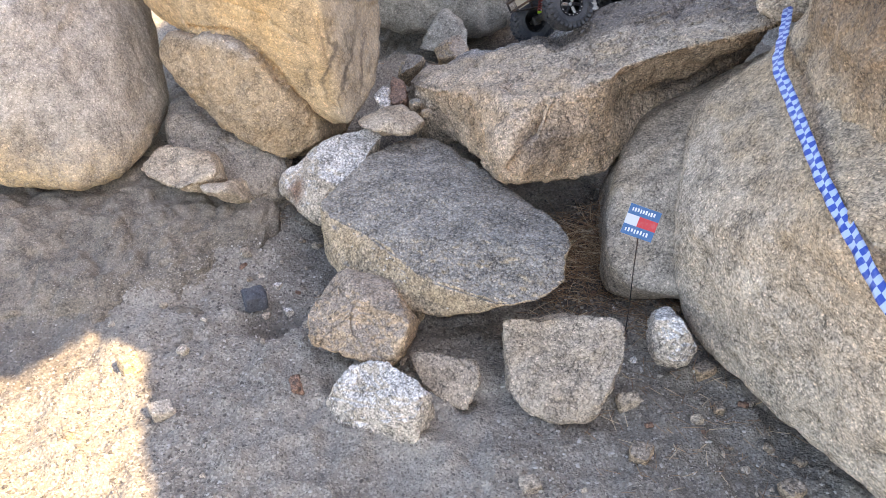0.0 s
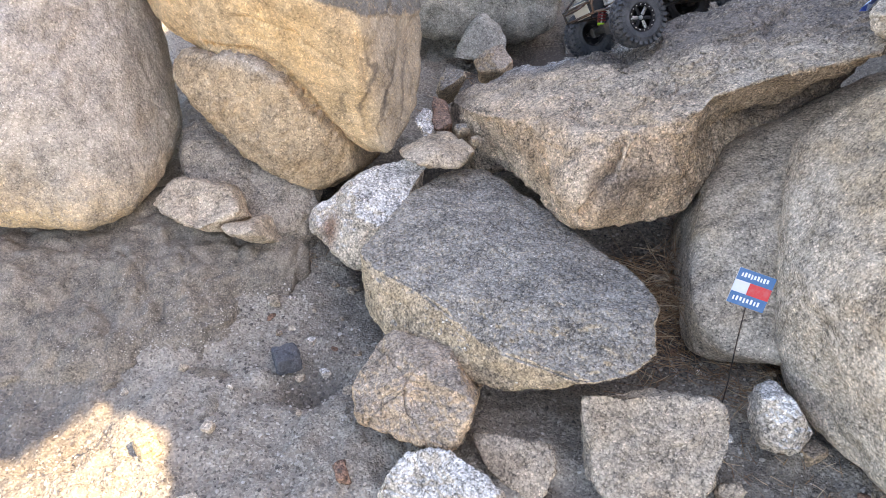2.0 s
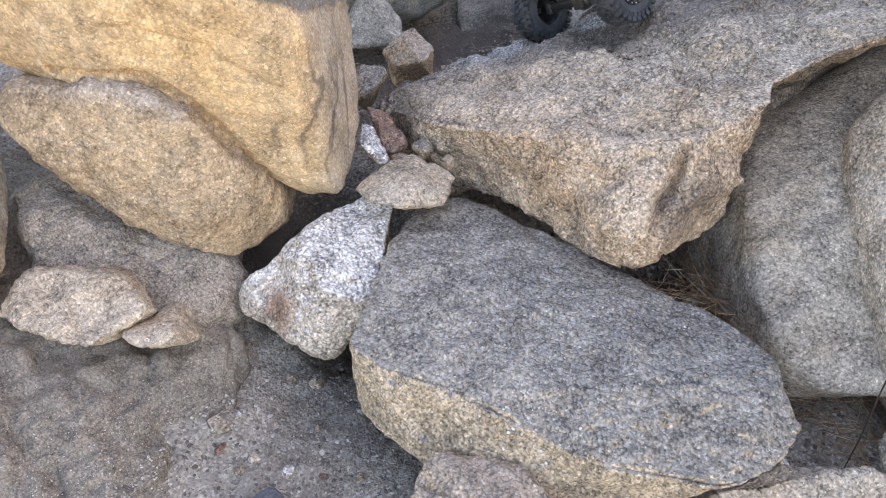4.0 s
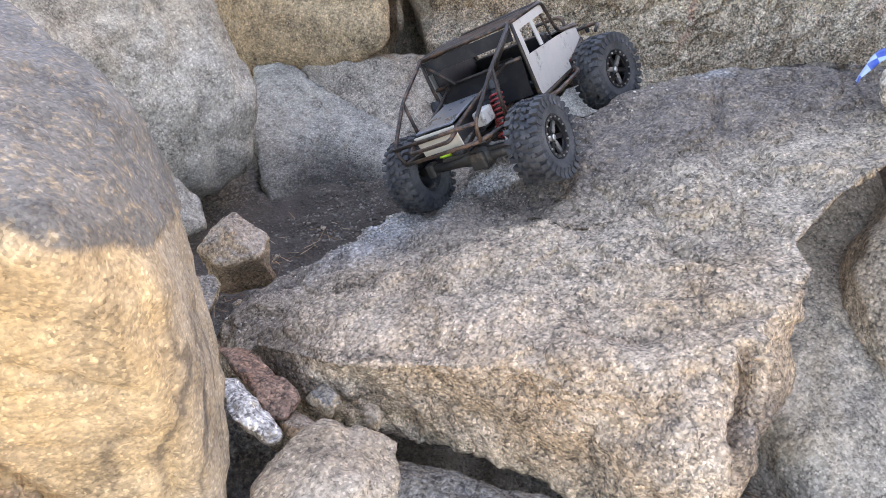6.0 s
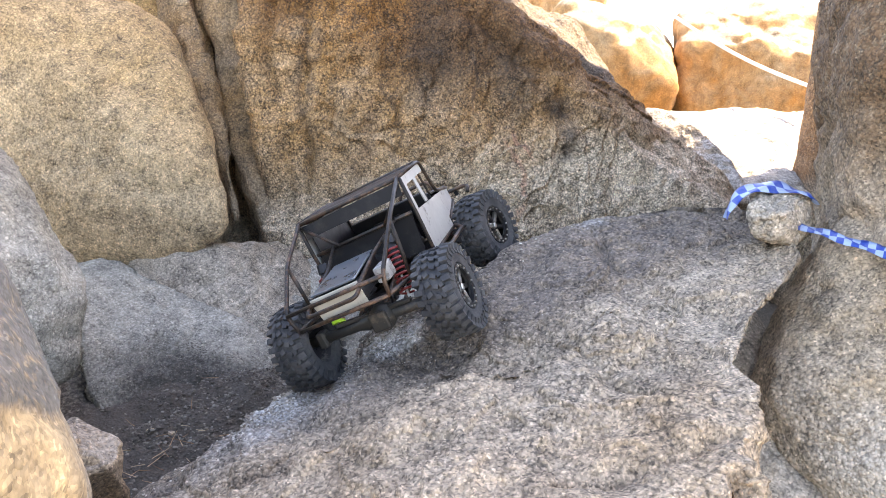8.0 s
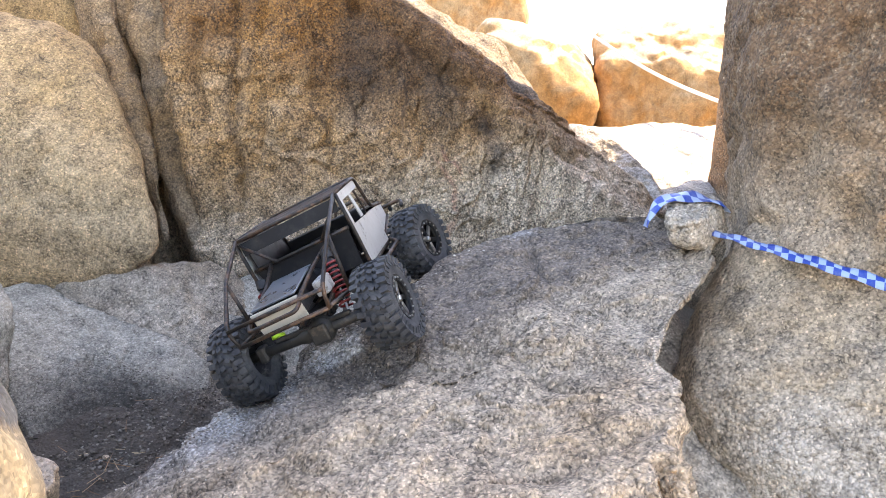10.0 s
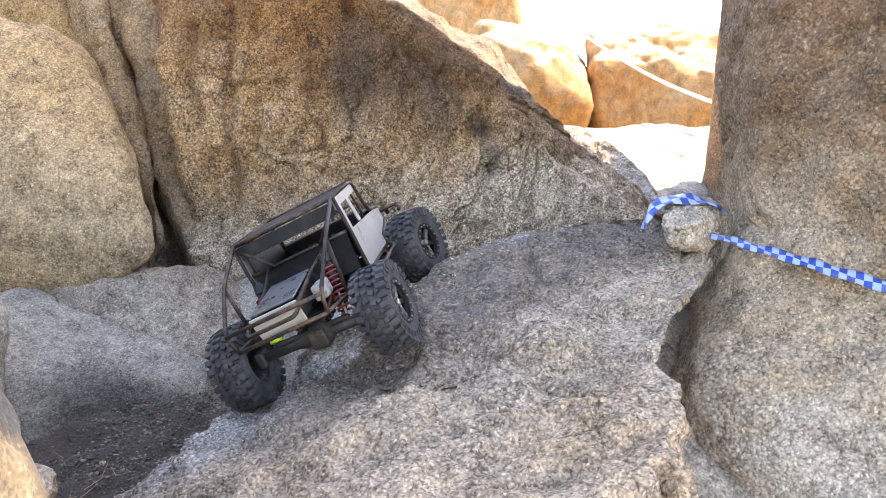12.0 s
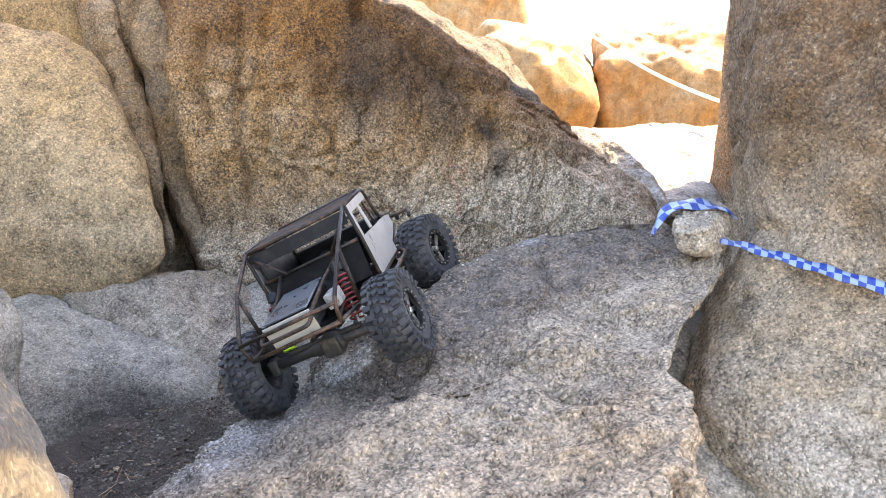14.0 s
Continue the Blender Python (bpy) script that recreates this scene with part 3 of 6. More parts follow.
# ---- ground ----
def rise(x, y):
    """Height of the gully's floor."""
    step = lambda a, b, v: np.clip((v - a) / (b - a), 0, 1) ** 2 * (3 - 2 * np.clip((v - a) / (b - a), 0, 1))
    z = 0.06 * step(1.5, 2.1, y) + 0.12 * step(2.2, 2.9, y) + 0.06 * step(2.9, 3.6, y)
    z = z + 0.05 * step(0.2, 0.5, x) * step(1.0, 1.5, y) + 0.15 * step(0.85, 1.35, x) * step(2.3, 2.8, y)
    z = z + 0.02 * step(-0.55, -0.75, x) * step(1.45, 2.0, y)
    z = z - 0.20 * np.exp(-(((x + 0.27) / 0.12) ** 2 + ((y - 2.30) / 0.14) ** 2))
    z = z - 0.20 * np.exp(-(((x + 0.20) / 0.14) ** 2 + ((y - 2.06) / 0.16) ** 2))
    z = z + 0.035 * np.exp(-(((x + 0.85) / 0.25) ** 2 + ((y - 1.62) / 0.14) ** 2))
    z = z + 0.12 * np.exp(-(((x + 0.72) / 0.22) ** 2 + ((y - 2.30) / 0.20) ** 2))
    z = z - 0.085 * np.exp(-(((x + 0.43) / 0.075) ** 2 + ((y - 1.545) / 0.042) ** 2)) - 0.04 * np.exp(-(((x + 0.66) / 0.05) ** 2 + ((y - 1.60) / 0.04) ** 2))
    z = z - 0.05 + 0.02 * step(1.9, 2.3, y)
    far = np.clip(np.hypot(x, y - 1.5) - 3.5, 0, None)
    return z - 0.02 * np.minimum(far, 30)


def axis_steps(lo, hi, fine, reach):
    inner = np.arange(lo, hi + fine / 2, fine)
    steps = fine * 1.35 ** np.arange(1, 40)
    outer = np.cumsum(steps)
    outer = outer[outer < reach]
    return np.concatenate([lo - outer[::-1], inner, hi + outer])


def soil_height(p):
    q = np.array(p, float)
    q[:, 2] = 0
    return rise(q[:, 0], q[:, 1]) + 0.022 * layered(q / 0.35, 3, 11) + 0.013 * layered(q / 0.06, 4, 31, 0.6)


xs, ys = axis_steps(-1.5, 1.3, 0.008, 900), axis_steps(0.7, 3.3, 0.008, 900)
gx, gy = np.meshgrid(xs, ys)
flat = np.stack([gx.ravel(), gy.ravel(), np.zeros(gx.size)], 1)
flat[:, 2] = soil_height(flat)
row = np.arange(len(xs) - 1)
quads = (np.arange(len(ys) - 1)[:, None] * len(xs) + row).ravel()
quads = np.stack([quads, quads + 1, quads + len(xs) + 1, quads + len(xs)], 1)
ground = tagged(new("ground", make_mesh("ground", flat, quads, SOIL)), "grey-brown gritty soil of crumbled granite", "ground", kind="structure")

# ---- boulders and stones, by their corners ----
SLAB_TOP = [(0.256, 1.711, 0.462), (0.275, 1.752, 0.468), (0.335, 1.747, 0.489), (0.403, 1.761, 0.512), (0.437, 1.803, 0.524), (0.560, 1.808, 0.563), (0.640, 1.795, 0.588), (0.750, 1.784, 0.622), (0.850, 1.830, 0.656), (0.910, 1.940, 0.675), (0.870, 2.040, 0.668), (0.750, 2.140, 0.640), (0.600, 2.220, 0.590), (0.470, 2.320, 0.537), (0.330, 2.370, 0.465), (0.160, 2.410, 0.405), (0.000, 2.455, 0.345), (-0.090, 2.420, 0.310), (-0.105, 2.280, 0.315), (-0.065, 2.120, 0.355), (0.035, 1.965, 0.398), (0.120, 1.865, 0.425), (0.200, 1.772, 0.445)]
SLAB_MIDDLE = [(0.235, 1.702, 0.385), (0.366, 1.727, 0.386), (0.385, 1.760, 0.372), (0.420, 1.820, 0.410), (0.450, 1.880, 0.405), (0.545, 1.990, 0.390), (0.630, 2.000, 0.425), (0.740, 1.980, 0.500), (0.840, 1.970, 0.560), (0.880, 2.010, 0.590), (0.840, 2.070, 0.580), (0.730, 2.160, 0.550), (0.600, 2.240, 0.500), (0.470, 2.340, 0.420), (0.330, 2.400, 0.350), (0.160, 2.450, 0.280), (0.000, 2.480, 0.250), (-0.105, 2.430, 0.230), (-0.120, 2.280, 0.240), (-0.050, 2.130, 0.300), (0.045, 1.965, 0.350), (0.105, 1.830, 0.340), (0.155, 1.705, 0.335)]
SLAB_LOW = [(0.250, 1.740, 0.250), (0.350, 1.790, 0.235), (0.400, 1.810, 0.236), (0.430, 1.830, 0.240), (0.480, 1.880, 0.265), (0.550, 1.940, 0.300), (0.640, 1.980, 0.310), (0.700, 2.020, 0.328), (0.800, 2.060, 0.400), (0.800, 2.100, 0.420), (0.750, 2.120, 0.400), (0.650, 2.150, 0.380), (0.500, 2.200, 0.300), (0.400, 2.300, 0.200), (0.300, 2.360, 0.150), (0.160, 2.420, 0.120), (0.000, 2.440, 0.100), (-0.070, 2.400, 0.080), (-0.080, 2.260, 0.100), (0.000, 2.140, 0.180), (0.070, 1.990, 0.240), (0.140, 1.815, 0.220), (0.165, 1.695, 0.272)]
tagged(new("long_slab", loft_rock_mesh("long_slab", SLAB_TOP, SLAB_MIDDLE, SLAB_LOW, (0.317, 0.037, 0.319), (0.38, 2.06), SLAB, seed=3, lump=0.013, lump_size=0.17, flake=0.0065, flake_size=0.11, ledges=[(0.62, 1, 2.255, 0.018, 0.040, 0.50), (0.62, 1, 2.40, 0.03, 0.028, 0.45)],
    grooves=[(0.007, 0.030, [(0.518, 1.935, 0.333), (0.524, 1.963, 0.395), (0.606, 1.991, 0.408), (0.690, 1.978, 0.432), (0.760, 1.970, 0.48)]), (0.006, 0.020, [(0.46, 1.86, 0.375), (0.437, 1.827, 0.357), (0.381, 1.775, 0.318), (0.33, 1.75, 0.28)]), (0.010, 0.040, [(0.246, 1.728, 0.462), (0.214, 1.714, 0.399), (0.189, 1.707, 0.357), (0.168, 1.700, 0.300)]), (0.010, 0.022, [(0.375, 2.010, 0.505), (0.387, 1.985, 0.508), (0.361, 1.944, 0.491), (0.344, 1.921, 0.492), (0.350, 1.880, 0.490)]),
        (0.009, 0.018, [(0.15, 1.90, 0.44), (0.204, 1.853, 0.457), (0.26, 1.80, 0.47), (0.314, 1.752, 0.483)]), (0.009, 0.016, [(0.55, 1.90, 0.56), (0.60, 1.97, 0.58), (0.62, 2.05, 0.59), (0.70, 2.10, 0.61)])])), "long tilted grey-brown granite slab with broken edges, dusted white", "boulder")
rock("flat_block", [(-0.150, 1.975, 0.235), (-0.100, 2.030, 0.235), (-0.018, 2.050, 0.225), (0.169, 1.745, 0.225), (0.272, 1.555, 0.228), (0.292, 1.485, 0.230), (-0.275, 1.800, 0.205), (-0.315, 1.740, 0.190), (-0.300, 1.685, 0.185), (-0.190, 1.585, 0.190), (0.020, 1.475, 0.200), (0.150, 1.430, 0.212), (0.245, 1.400, 0.222), (0.285, 1.450, 0.230), (-0.315, 1.720, 0.060), (-0.270, 1.600, 0.060), (-0.190, 1.500, 0.050), (0.000, 1.390, 0.080), (0.129, 1.324, 0.165), (0.214, 1.330, 0.174), (0.266, 1.359, 0.201), (-0.100, 2.000, 0.050), (0.200, 1.600, 0.050)], GREY, "flat triangular granite block, grey crust above and tan in front", "boulder", level=7, round_=120, lump=0.004, chip=0.004, seed=5, flake=0.002, flake_size=0.1, worn=0.010)
rock("white_rock", [(-0.155, 2.020, 0.265), (-0.190, 2.060, 0.270), (-0.485, 2.000, 0.110), (-0.490, 1.980, 0.080), (-0.375, 1.840, 0.085), (-0.330, 1.860, 0.190), (-0.370, 2.000, 0.225), (-0.250, 1.820, 0.180), (-0.200, 1.930, 0.240), (-0.300, 2.050, 0.050), (-0.200, 1.950, 0.050), (-0.330, 1.830, 0.050)], WHITE, "pale speckled granite rock with a rusty hollow, wedged upright", "boulder", level=7, round_=40, facets=10, flake=0.002, lump=0.008, lump_size=0.1, chip=0.003, seed=7, dents=[((-0.43, 1.93, 0.17), (0.05, 0.05, 0.05), 0.02, (0, 0.7, -0.7))])
CRACK = [(-0.341, 2.112, 0.245), (-0.382, 2.092, 0.306), (-0.421, 2.069, 0.363), (-0.463, 2.050, 0.427), (-0.507, 2.043, 0.489), (-0.545, 2.058, 0.513), (-0.587, 2.068, 0.528), (-0.657, 2.114, 0.525), (-0.728, 2.167, 0.516)]
CRACK = [tuple(a + (b - a) * k / 3 for a, b in zip(p, q)) for p, q in zip(CRACK, CRACK[1:]) for k in range(3)]
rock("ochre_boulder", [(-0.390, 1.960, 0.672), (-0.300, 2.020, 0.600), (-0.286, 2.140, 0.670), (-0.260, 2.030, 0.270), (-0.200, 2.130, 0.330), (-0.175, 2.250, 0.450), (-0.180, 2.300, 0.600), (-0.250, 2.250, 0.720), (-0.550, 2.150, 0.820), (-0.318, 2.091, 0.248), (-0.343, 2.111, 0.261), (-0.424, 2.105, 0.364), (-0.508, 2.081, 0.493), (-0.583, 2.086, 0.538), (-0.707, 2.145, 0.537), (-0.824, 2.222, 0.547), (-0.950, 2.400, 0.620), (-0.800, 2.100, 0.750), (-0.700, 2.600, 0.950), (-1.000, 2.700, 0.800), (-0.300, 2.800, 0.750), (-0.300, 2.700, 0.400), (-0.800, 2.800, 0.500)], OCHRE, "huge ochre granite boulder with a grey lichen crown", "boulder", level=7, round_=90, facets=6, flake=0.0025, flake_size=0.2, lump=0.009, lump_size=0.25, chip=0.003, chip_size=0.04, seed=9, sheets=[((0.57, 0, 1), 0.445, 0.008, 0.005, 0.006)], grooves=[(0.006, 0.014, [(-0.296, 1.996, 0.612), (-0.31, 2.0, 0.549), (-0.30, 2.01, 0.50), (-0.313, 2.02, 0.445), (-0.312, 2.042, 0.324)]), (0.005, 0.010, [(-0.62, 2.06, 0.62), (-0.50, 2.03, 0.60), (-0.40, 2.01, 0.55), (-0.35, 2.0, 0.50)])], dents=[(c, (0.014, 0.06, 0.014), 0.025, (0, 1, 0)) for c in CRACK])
rock("leaning_boulder", [(-0.811, 2.179, 0.479), (-0.814, 2.155, 0.442), (-0.770, 2.135, 0.374), (-0.721, 2.145, 0.296), (-0.637, 2.107, 0.237), (-0.577, 2.049, 0.221), (-0.528, 2.033, 0.195), (-0.469, 2.039, 0.150), (-0.353, 2.093, 0.197), (-0.343, 2.115, 0.231), (-0.779, 2.191, 0.498), (-0.673, 2.109, 0.519), (-0.581, 2.043, 0.527), (-0.506, 2.019, 0.488), (-0.423, 2.054, 0.358), (-0.500, 2.300, 0.080), (-0.300, 2.350, 0.100), (-0.700, 2.550, 0.400), (-0.300, 2.500, 0.200), (-0.700, 2.350, 0.150)], LEANING, "tan granite wedge leaning under the ochre boulder", "boulder", level=7, round_=70, facets=6, flake=0.003, lump=0.006, chip=0.004, seed=11, dents=[(c, (0.014, 0.06, 0.014), 0.04, (0, 0.95, -0.2)) for c in CRACK])
rock("bedrock", [(-0.673, 2.110, 0.205), (-0.530, 2.060, 0.170), (-0.800, 2.200, 0.250), (-0.840, 2.080, 0.180), (-0.440, 2.040, 0.110), (-0.500, 1.985, 0.100), (-0.620, 1.985, 0.115), (-0.740, 2.030, 0.140), (-0.660, 2.300, 0.250), (-0.500, 2.250, 0.200), (-0.850, 2.300, 0.260), (-0.450, 2.050, -0.100), (-0.500, 1.960, -0.100), (-0.750, 2.000, -0.100), (-0.860, 2.100, -0.100), (-0.850, 2.300, -0.100), (-0.500, 2.250, -0.100)], SHELF, "grey-brown bedrock shelf under the leaning wedge", "boulder", level=7, round_=30, facets=8, lump=0.012, lump_size=0.1, chip=0.004, flake=0.004, flake_size=0.1, seed=85)
rock("round_boulder", [(-0.818, 2.084, 0.238), (-0.940, 1.897, 0.112), (-1.093, 1.860, 0.128), (-1.299, 1.863, 0.170), (-0.923, 2.385, 0.429), (-0.985, 2.583, 0.553), (-1.050, 1.930, 0.450), (-1.300, 2.000, 0.750), (-1.200, 2.400, 0.950), (-1.600, 2.000, 0.300), (-1.600, 2.200, 0.900), (-1.000, 2.600, 0.750), (-0.900, 2.500, 0.150), (-1.500, 2.600, 0.200)], ROUND, "big rounded grey-tan boulder with an ochre foot", "boulder", level=7, round_=9, lump=0.014, lump_size=0.25, chip=0.003, seed=13, grow=1.06)
rock("small_rock", [(-0.891, 2.022, 0.141), (-0.830, 2.059, 0.199), (-0.660, 1.986, 0.215), (-0.619, 1.901, 0.193), (-0.705, 1.880, 0.160), (-0.833, 1.949, 0.156), (-0.750, 2.100, 0.050), (-0.600, 2.050, 0.050), (-0.680, 2.200, 0.100)], TAN, "tan angular stone at the foot of the round boulder", "rock", level=6, round_=50, facets=10, flake=0.002, flake_size=0.06, lump=0.006, lump_size=0.06, chip=0.003, chip_size=0.02, seed=15)
rock("small_rock", [(-0.681, 1.880, 0.160), (-0.590, 1.869, 0.180), (-0.581, 1.836, 0.166), (-0.645, 1.834, 0.162), (-0.600, 2.000, 0.030), (-0.520, 1.980, 0.030), (-0.560, 2.050, 0.100)], TAN, "low tan stone half sunk in the soil", "rock", level=5, round_=12, lump=0.005, lump_size=0.05, chip=0.002, chip_size=0.02, seed=16)
rock("brown_rock", [(-0.250, 1.547, 0.123), (-0.315, 1.432, 0.054), (-0.285, 1.342, 0.024), (-0.179, 1.301, 0.034), (-0.304, 1.379, 0.046), (-0.110, 1.474, 0.121), (-0.078, 1.336, 0.127), (-0.102, 1.268, 0.057), (-0.280, 1.500, -0.030), (-0.100, 1.350, -0.030), (-0.050, 1.500, 0.000)], BROWN, "brown cracked granite rock below the flat block", "rock", level=7, round_=60, facets=12, flake=0.003, flake_size=0.08, lump=0.006, lump_size=0.08, chip=0.003, seed=17)
rock("low_rock", [(-0.250, 1.236, -0.011), (-0.199, 1.280, 0.039), (-0.235, 1.189, -0.048), (-0.122, 1.151, -0.014), (-0.126, 1.262, 0.066), (-0.028, 1.175, 0.061), (-0.050, 1.130, 0.027), (-0.260, 1.270, -0.120), (-0.020, 1.250, -0.120), (-0.060, 1.120, -0.100), (-0.200, 1.150, -0.120)], WHITE, "pale grey granite rock half sunk in the soil", "rock", level=7, round_=60, facets=12, flake=0.003, flake_size=0.08, lump=0.006, lump_size=0.08, chip=0.003, seed=19)
rock("step_rock", [(0.134, 1.366, 0.100), (0.275, 1.382, 0.107), (0.389, 1.310, 0.143), (0.394, 1.249, 0.103), (0.324, 1.170, 0.015), (0.304, 1.165, -0.029), (0.188, 1.187, -0.031), (0.141, 1.228, -0.004), (0.140, 1.300, -0.030), (0.350, 1.250, -0.050), (0.300, 1.350, -0.030)], STEP, "flat grey-brown granite slab with a chipped corner, lying on the soil", "rock", level=7, round_=80, facets=12, flake=0.003, flake_size=0.08, lump=0.006, lump_size=0.1, chip=0.003, seed=21)
rock("wedge_rock", [(-0.080, 1.336, 0.034), (0.083, 1.306, 0.028), (0.084, 1.263, 0.000), (0.032, 1.245, -0.028), (-0.050, 1.278, -0.016), (0.000, 1.350, -0.050), (0.050, 1.220, -0.050), (-0.050, 1.300, -0.050)], STEP, "dark flat wedge of granite between the low rocks", "rock", level=5, round_=60, facets=8, flake=0.002, flake_size=0.06, lump=0.004, lump_size=0.08, chip=0.002, seed=22)
rock("egg_rock", [(0.457, 1.375, 0.085), (0.545, 1.275, 0.090), (0.500, 1.385, 0.125), (0.470, 1.330, 0.130), (0.520, 1.300, 0.130), (0.500, 1.240, 0.070), (0.460, 1.290, 0.060), (0.470, 1.300, 0.020), (0.540, 1.300, 0.020), (0.530, 1.360, 0.080)], WHITE, "egg-shaped pale granite stone standing by the tall boulder", "rock", level=6, round_=20, facets=14, lump=0.004, lump_size=0.05, chip=0.0025, chip_size=0.02, seed=23, grow=1.08)
rock("tall_boulder", [(0.790, 1.730, 0.500), (0.790, 1.735, 0.750), (0.790, 1.755, 1.050), (0.960, 1.782, 0.500), (0.960, 1.795, 0.800), (0.960, 1.842, 1.150), (0.860, 1.820, 2.700), (1.020, 1.900, 2.700), (1.800, 1.900, 2.700), (1.800, 1.900, 0.000), (0.700, 1.560, 0.640), (0.700, 1.540, 0.850), (0.770, 1.450, 1.500), (0.720, 1.100, 0.600), (0.760, 1.000, 1.500), (0.850, 0.900, 2.600), (0.950, 0.500, 2.300), (0.950, 0.500, 0.000), (1.800, 0.600, 2.600), (1.800, 0.600, 0.000), (0.900, 1.700, 0.000), (0.800, 1.200, 0.000)], SHOULDER, "tall rusty granite boulder standing over its pale shoulder", "boulder", level=8, round_=26, facets=6, flake=0.006, flake_size=0.25, lump=0.022, lump_size=0.22, chip=0.005, seed=25, dents=[((0.75, 1.62, 1.05), (0.10, 0.03, 0.35), 0.02, (1, 0, 0)), ((0.72, 1.50, 0.85), (0.10, 0.06, 0.12), 0.02, (1, 0, 0))],
    grooves=[(0.035, 0.028, [(0.76, 1.65, 1.3), (0.755, 1.658, 1.029), (0.744, 1.658, 0.943), (0.768, 1.684, 0.849), (0.78, 1.70, 0.80)]), (0.030, 0.026, [(0.80, 1.769, 0.775), (0.775, 1.677, 0.748), (0.75, 1.60, 0.725), (0.729, 1.559, 0.70)]), (0.012, 0.012, [(0.74, 1.60, 1.2), (0.735, 1.59, 1.0), (0.74, 1.61, 0.9)])])
rock("shoulder_boulder", [(0.565, 1.420, 0.000), (0.690, 1.100, 0.000), (0.800, 0.900, 0.000), (0.505, 1.480, 0.220), (0.545, 1.640, 0.340), (0.600, 1.800, 0.430), (0.700, 1.860, 0.460), (0.720, 1.800, 0.510), (0.900, 1.820, 0.610), (0.800, 1.680, 0.630), (0.740, 1.450, 0.620), (0.655, 1.220, 0.560), (0.640, 1.000, 0.540), (1.000, 1.750, 0.800), (0.980, 1.300, 0.820), (0.960, 0.900, 0.780), (0.740, 0.750, 0.450), (0.560, 1.300, 0.300), (0.950, 0.600, 0.000), (1.200, 1.000, 0.600), (1.200, 1.800, 0.600), (0.620, 1.750, 0.100), (0.800, 1.900, 0.200), (1.200, 1.850, 0.000)], SHOULDER, "broad pale granite boulder with a smooth rounded flank", "boulder", level=7, round_=24, lump=0.014, lump_size=0.3, chip=0.0035, seed=26)
rock("ramp_boulder", [(0.450, 1.795, 0.252), (0.382, 1.599, 0.167), (0.407, 1.497, 0.119), (0.544, 1.416, 0.105), (0.660, 1.860, 0.360), (0.800, 1.880, 0.490), (0.930, 1.950, 0.570), (1.050, 2.050, 0.550), (0.620, 1.700, 0.330), (0.500, 1.920, 0.330), (0.550, 1.450, 0.140), (0.400, 1.550, 0.000), (0.800, 1.600, 0.000), (0.900, 2.000, 0.400), (0.600, 2.100, 0.300), (0.800, 2.100, 0.100), (0.450, 2.000, 0.000)], PALE, "smooth sloping granite shelf under the long slab", "boulder", level=6, round_=16, lump=0.008, chip=0.003, seed=27)
rock("tied_rock", [(0.806, 1.881, 0.710), (0.847, 1.854, 0.722), (0.872, 1.809, 0.711), (0.849, 1.793, 0.659), (0.790, 1.807, 0.634), (0.764, 1.854, 0.647), (0.764, 1.866, 0.684), (0.741, 1.824, 0.685), (0.970, 1.836, 0.692), (0.913, 1.891, 0.686), (0.943, 1.826, 0.636), (0.890, 1.877, 0.636)], PALE, "fist-sized granite stone wrapped with checkered tape on the slab", "rock", level=6, round_=22, facets=12, grow=1.2, lump=0.005, lump_size=0.05, chip=0.003, chip_size=0.015, seed=29)
rock("bedrock", [(-1.450, 1.980, 0.080), (-0.800, 2.000, 0.070), (-0.420, 2.020, 0.090), (-0.430, 1.900, 0.010), (-0.520, 1.740, -0.030), (-0.660, 2.280, 0.150), (-0.680, 2.160, 0.140), (-0.520, 2.070, 0.120), (-0.840, 2.200, 0.130), (-0.620, 1.620, -0.030), (-0.800, 1.520, -0.035), (-1.350, 1.480, -0.020), (-0.950, 1.750, 0.065), (-1.300, 1.750, 0.080), (-1.400, 2.000, -0.300), (-0.500, 1.900, -0.300), (-0.700, 1.500, -0.300), (-1.400, 1.500, -0.300)], BEDROCK, "low smooth grey-brown bedrock showing through the soil", "boulder", level=7, round_=10, lump=0.026, lump_size=0.20, chip=0.006, flake=0.008, flake_size=0.16, seed=81, grooves=[(0.008, 0.020, [(-0.930, 1.880, 0.110), (-0.882, 1.818, 0.106), (-0.820, 1.750, 0.080), (-0.771, 1.689, 0.035)])])
rock("bedrock", [(-0.760, 1.560, -0.020), (-0.640, 1.600, -0.015), (-0.570, 1.520, -0.030), (-0.620, 1.420, -0.030), (-0.740, 1.440, -0.030), (-0.660, 1.520, -0.005), (-0.750, 1.600, -0.200), (-0.550, 1.600, -0.200), (-0.600, 1.400, -0.200), (-0.750, 1.400, -0.200)], BEDROCK, "low hump of grey bedrock in the soil", "boulder", level=6, round_=8, lump=0.01, lump_size=0.08, chip=0.003, seed=83)
rock("green_boulder", [(0.280, 3.647, 0.758), (0.335, 3.412, 0.711), (0.319, 3.292, 0.609), (0.315, 3.069, 0.482), (0.290, 3.026, 0.287), (0.157, 3.056, 0.189), (0.030, 3.096, 0.170), (-0.079, 3.111, 0.271), (-0.350, 2.950, 0.300), (-0.400, 3.000, 0.700), (-0.300, 3.300, 1.000), (0.200, 3.600, 1.000), (-0.300, 3.700, 0.300), (0.200, 3.400, 0.200)], GREENISH, "large grey-green granite boulder at the back of the gully", "boulder", level=6, round_=26, facets=8, flake=0.003, lump=0.016, lump_size=0.2, chip=0.005, seed=31)
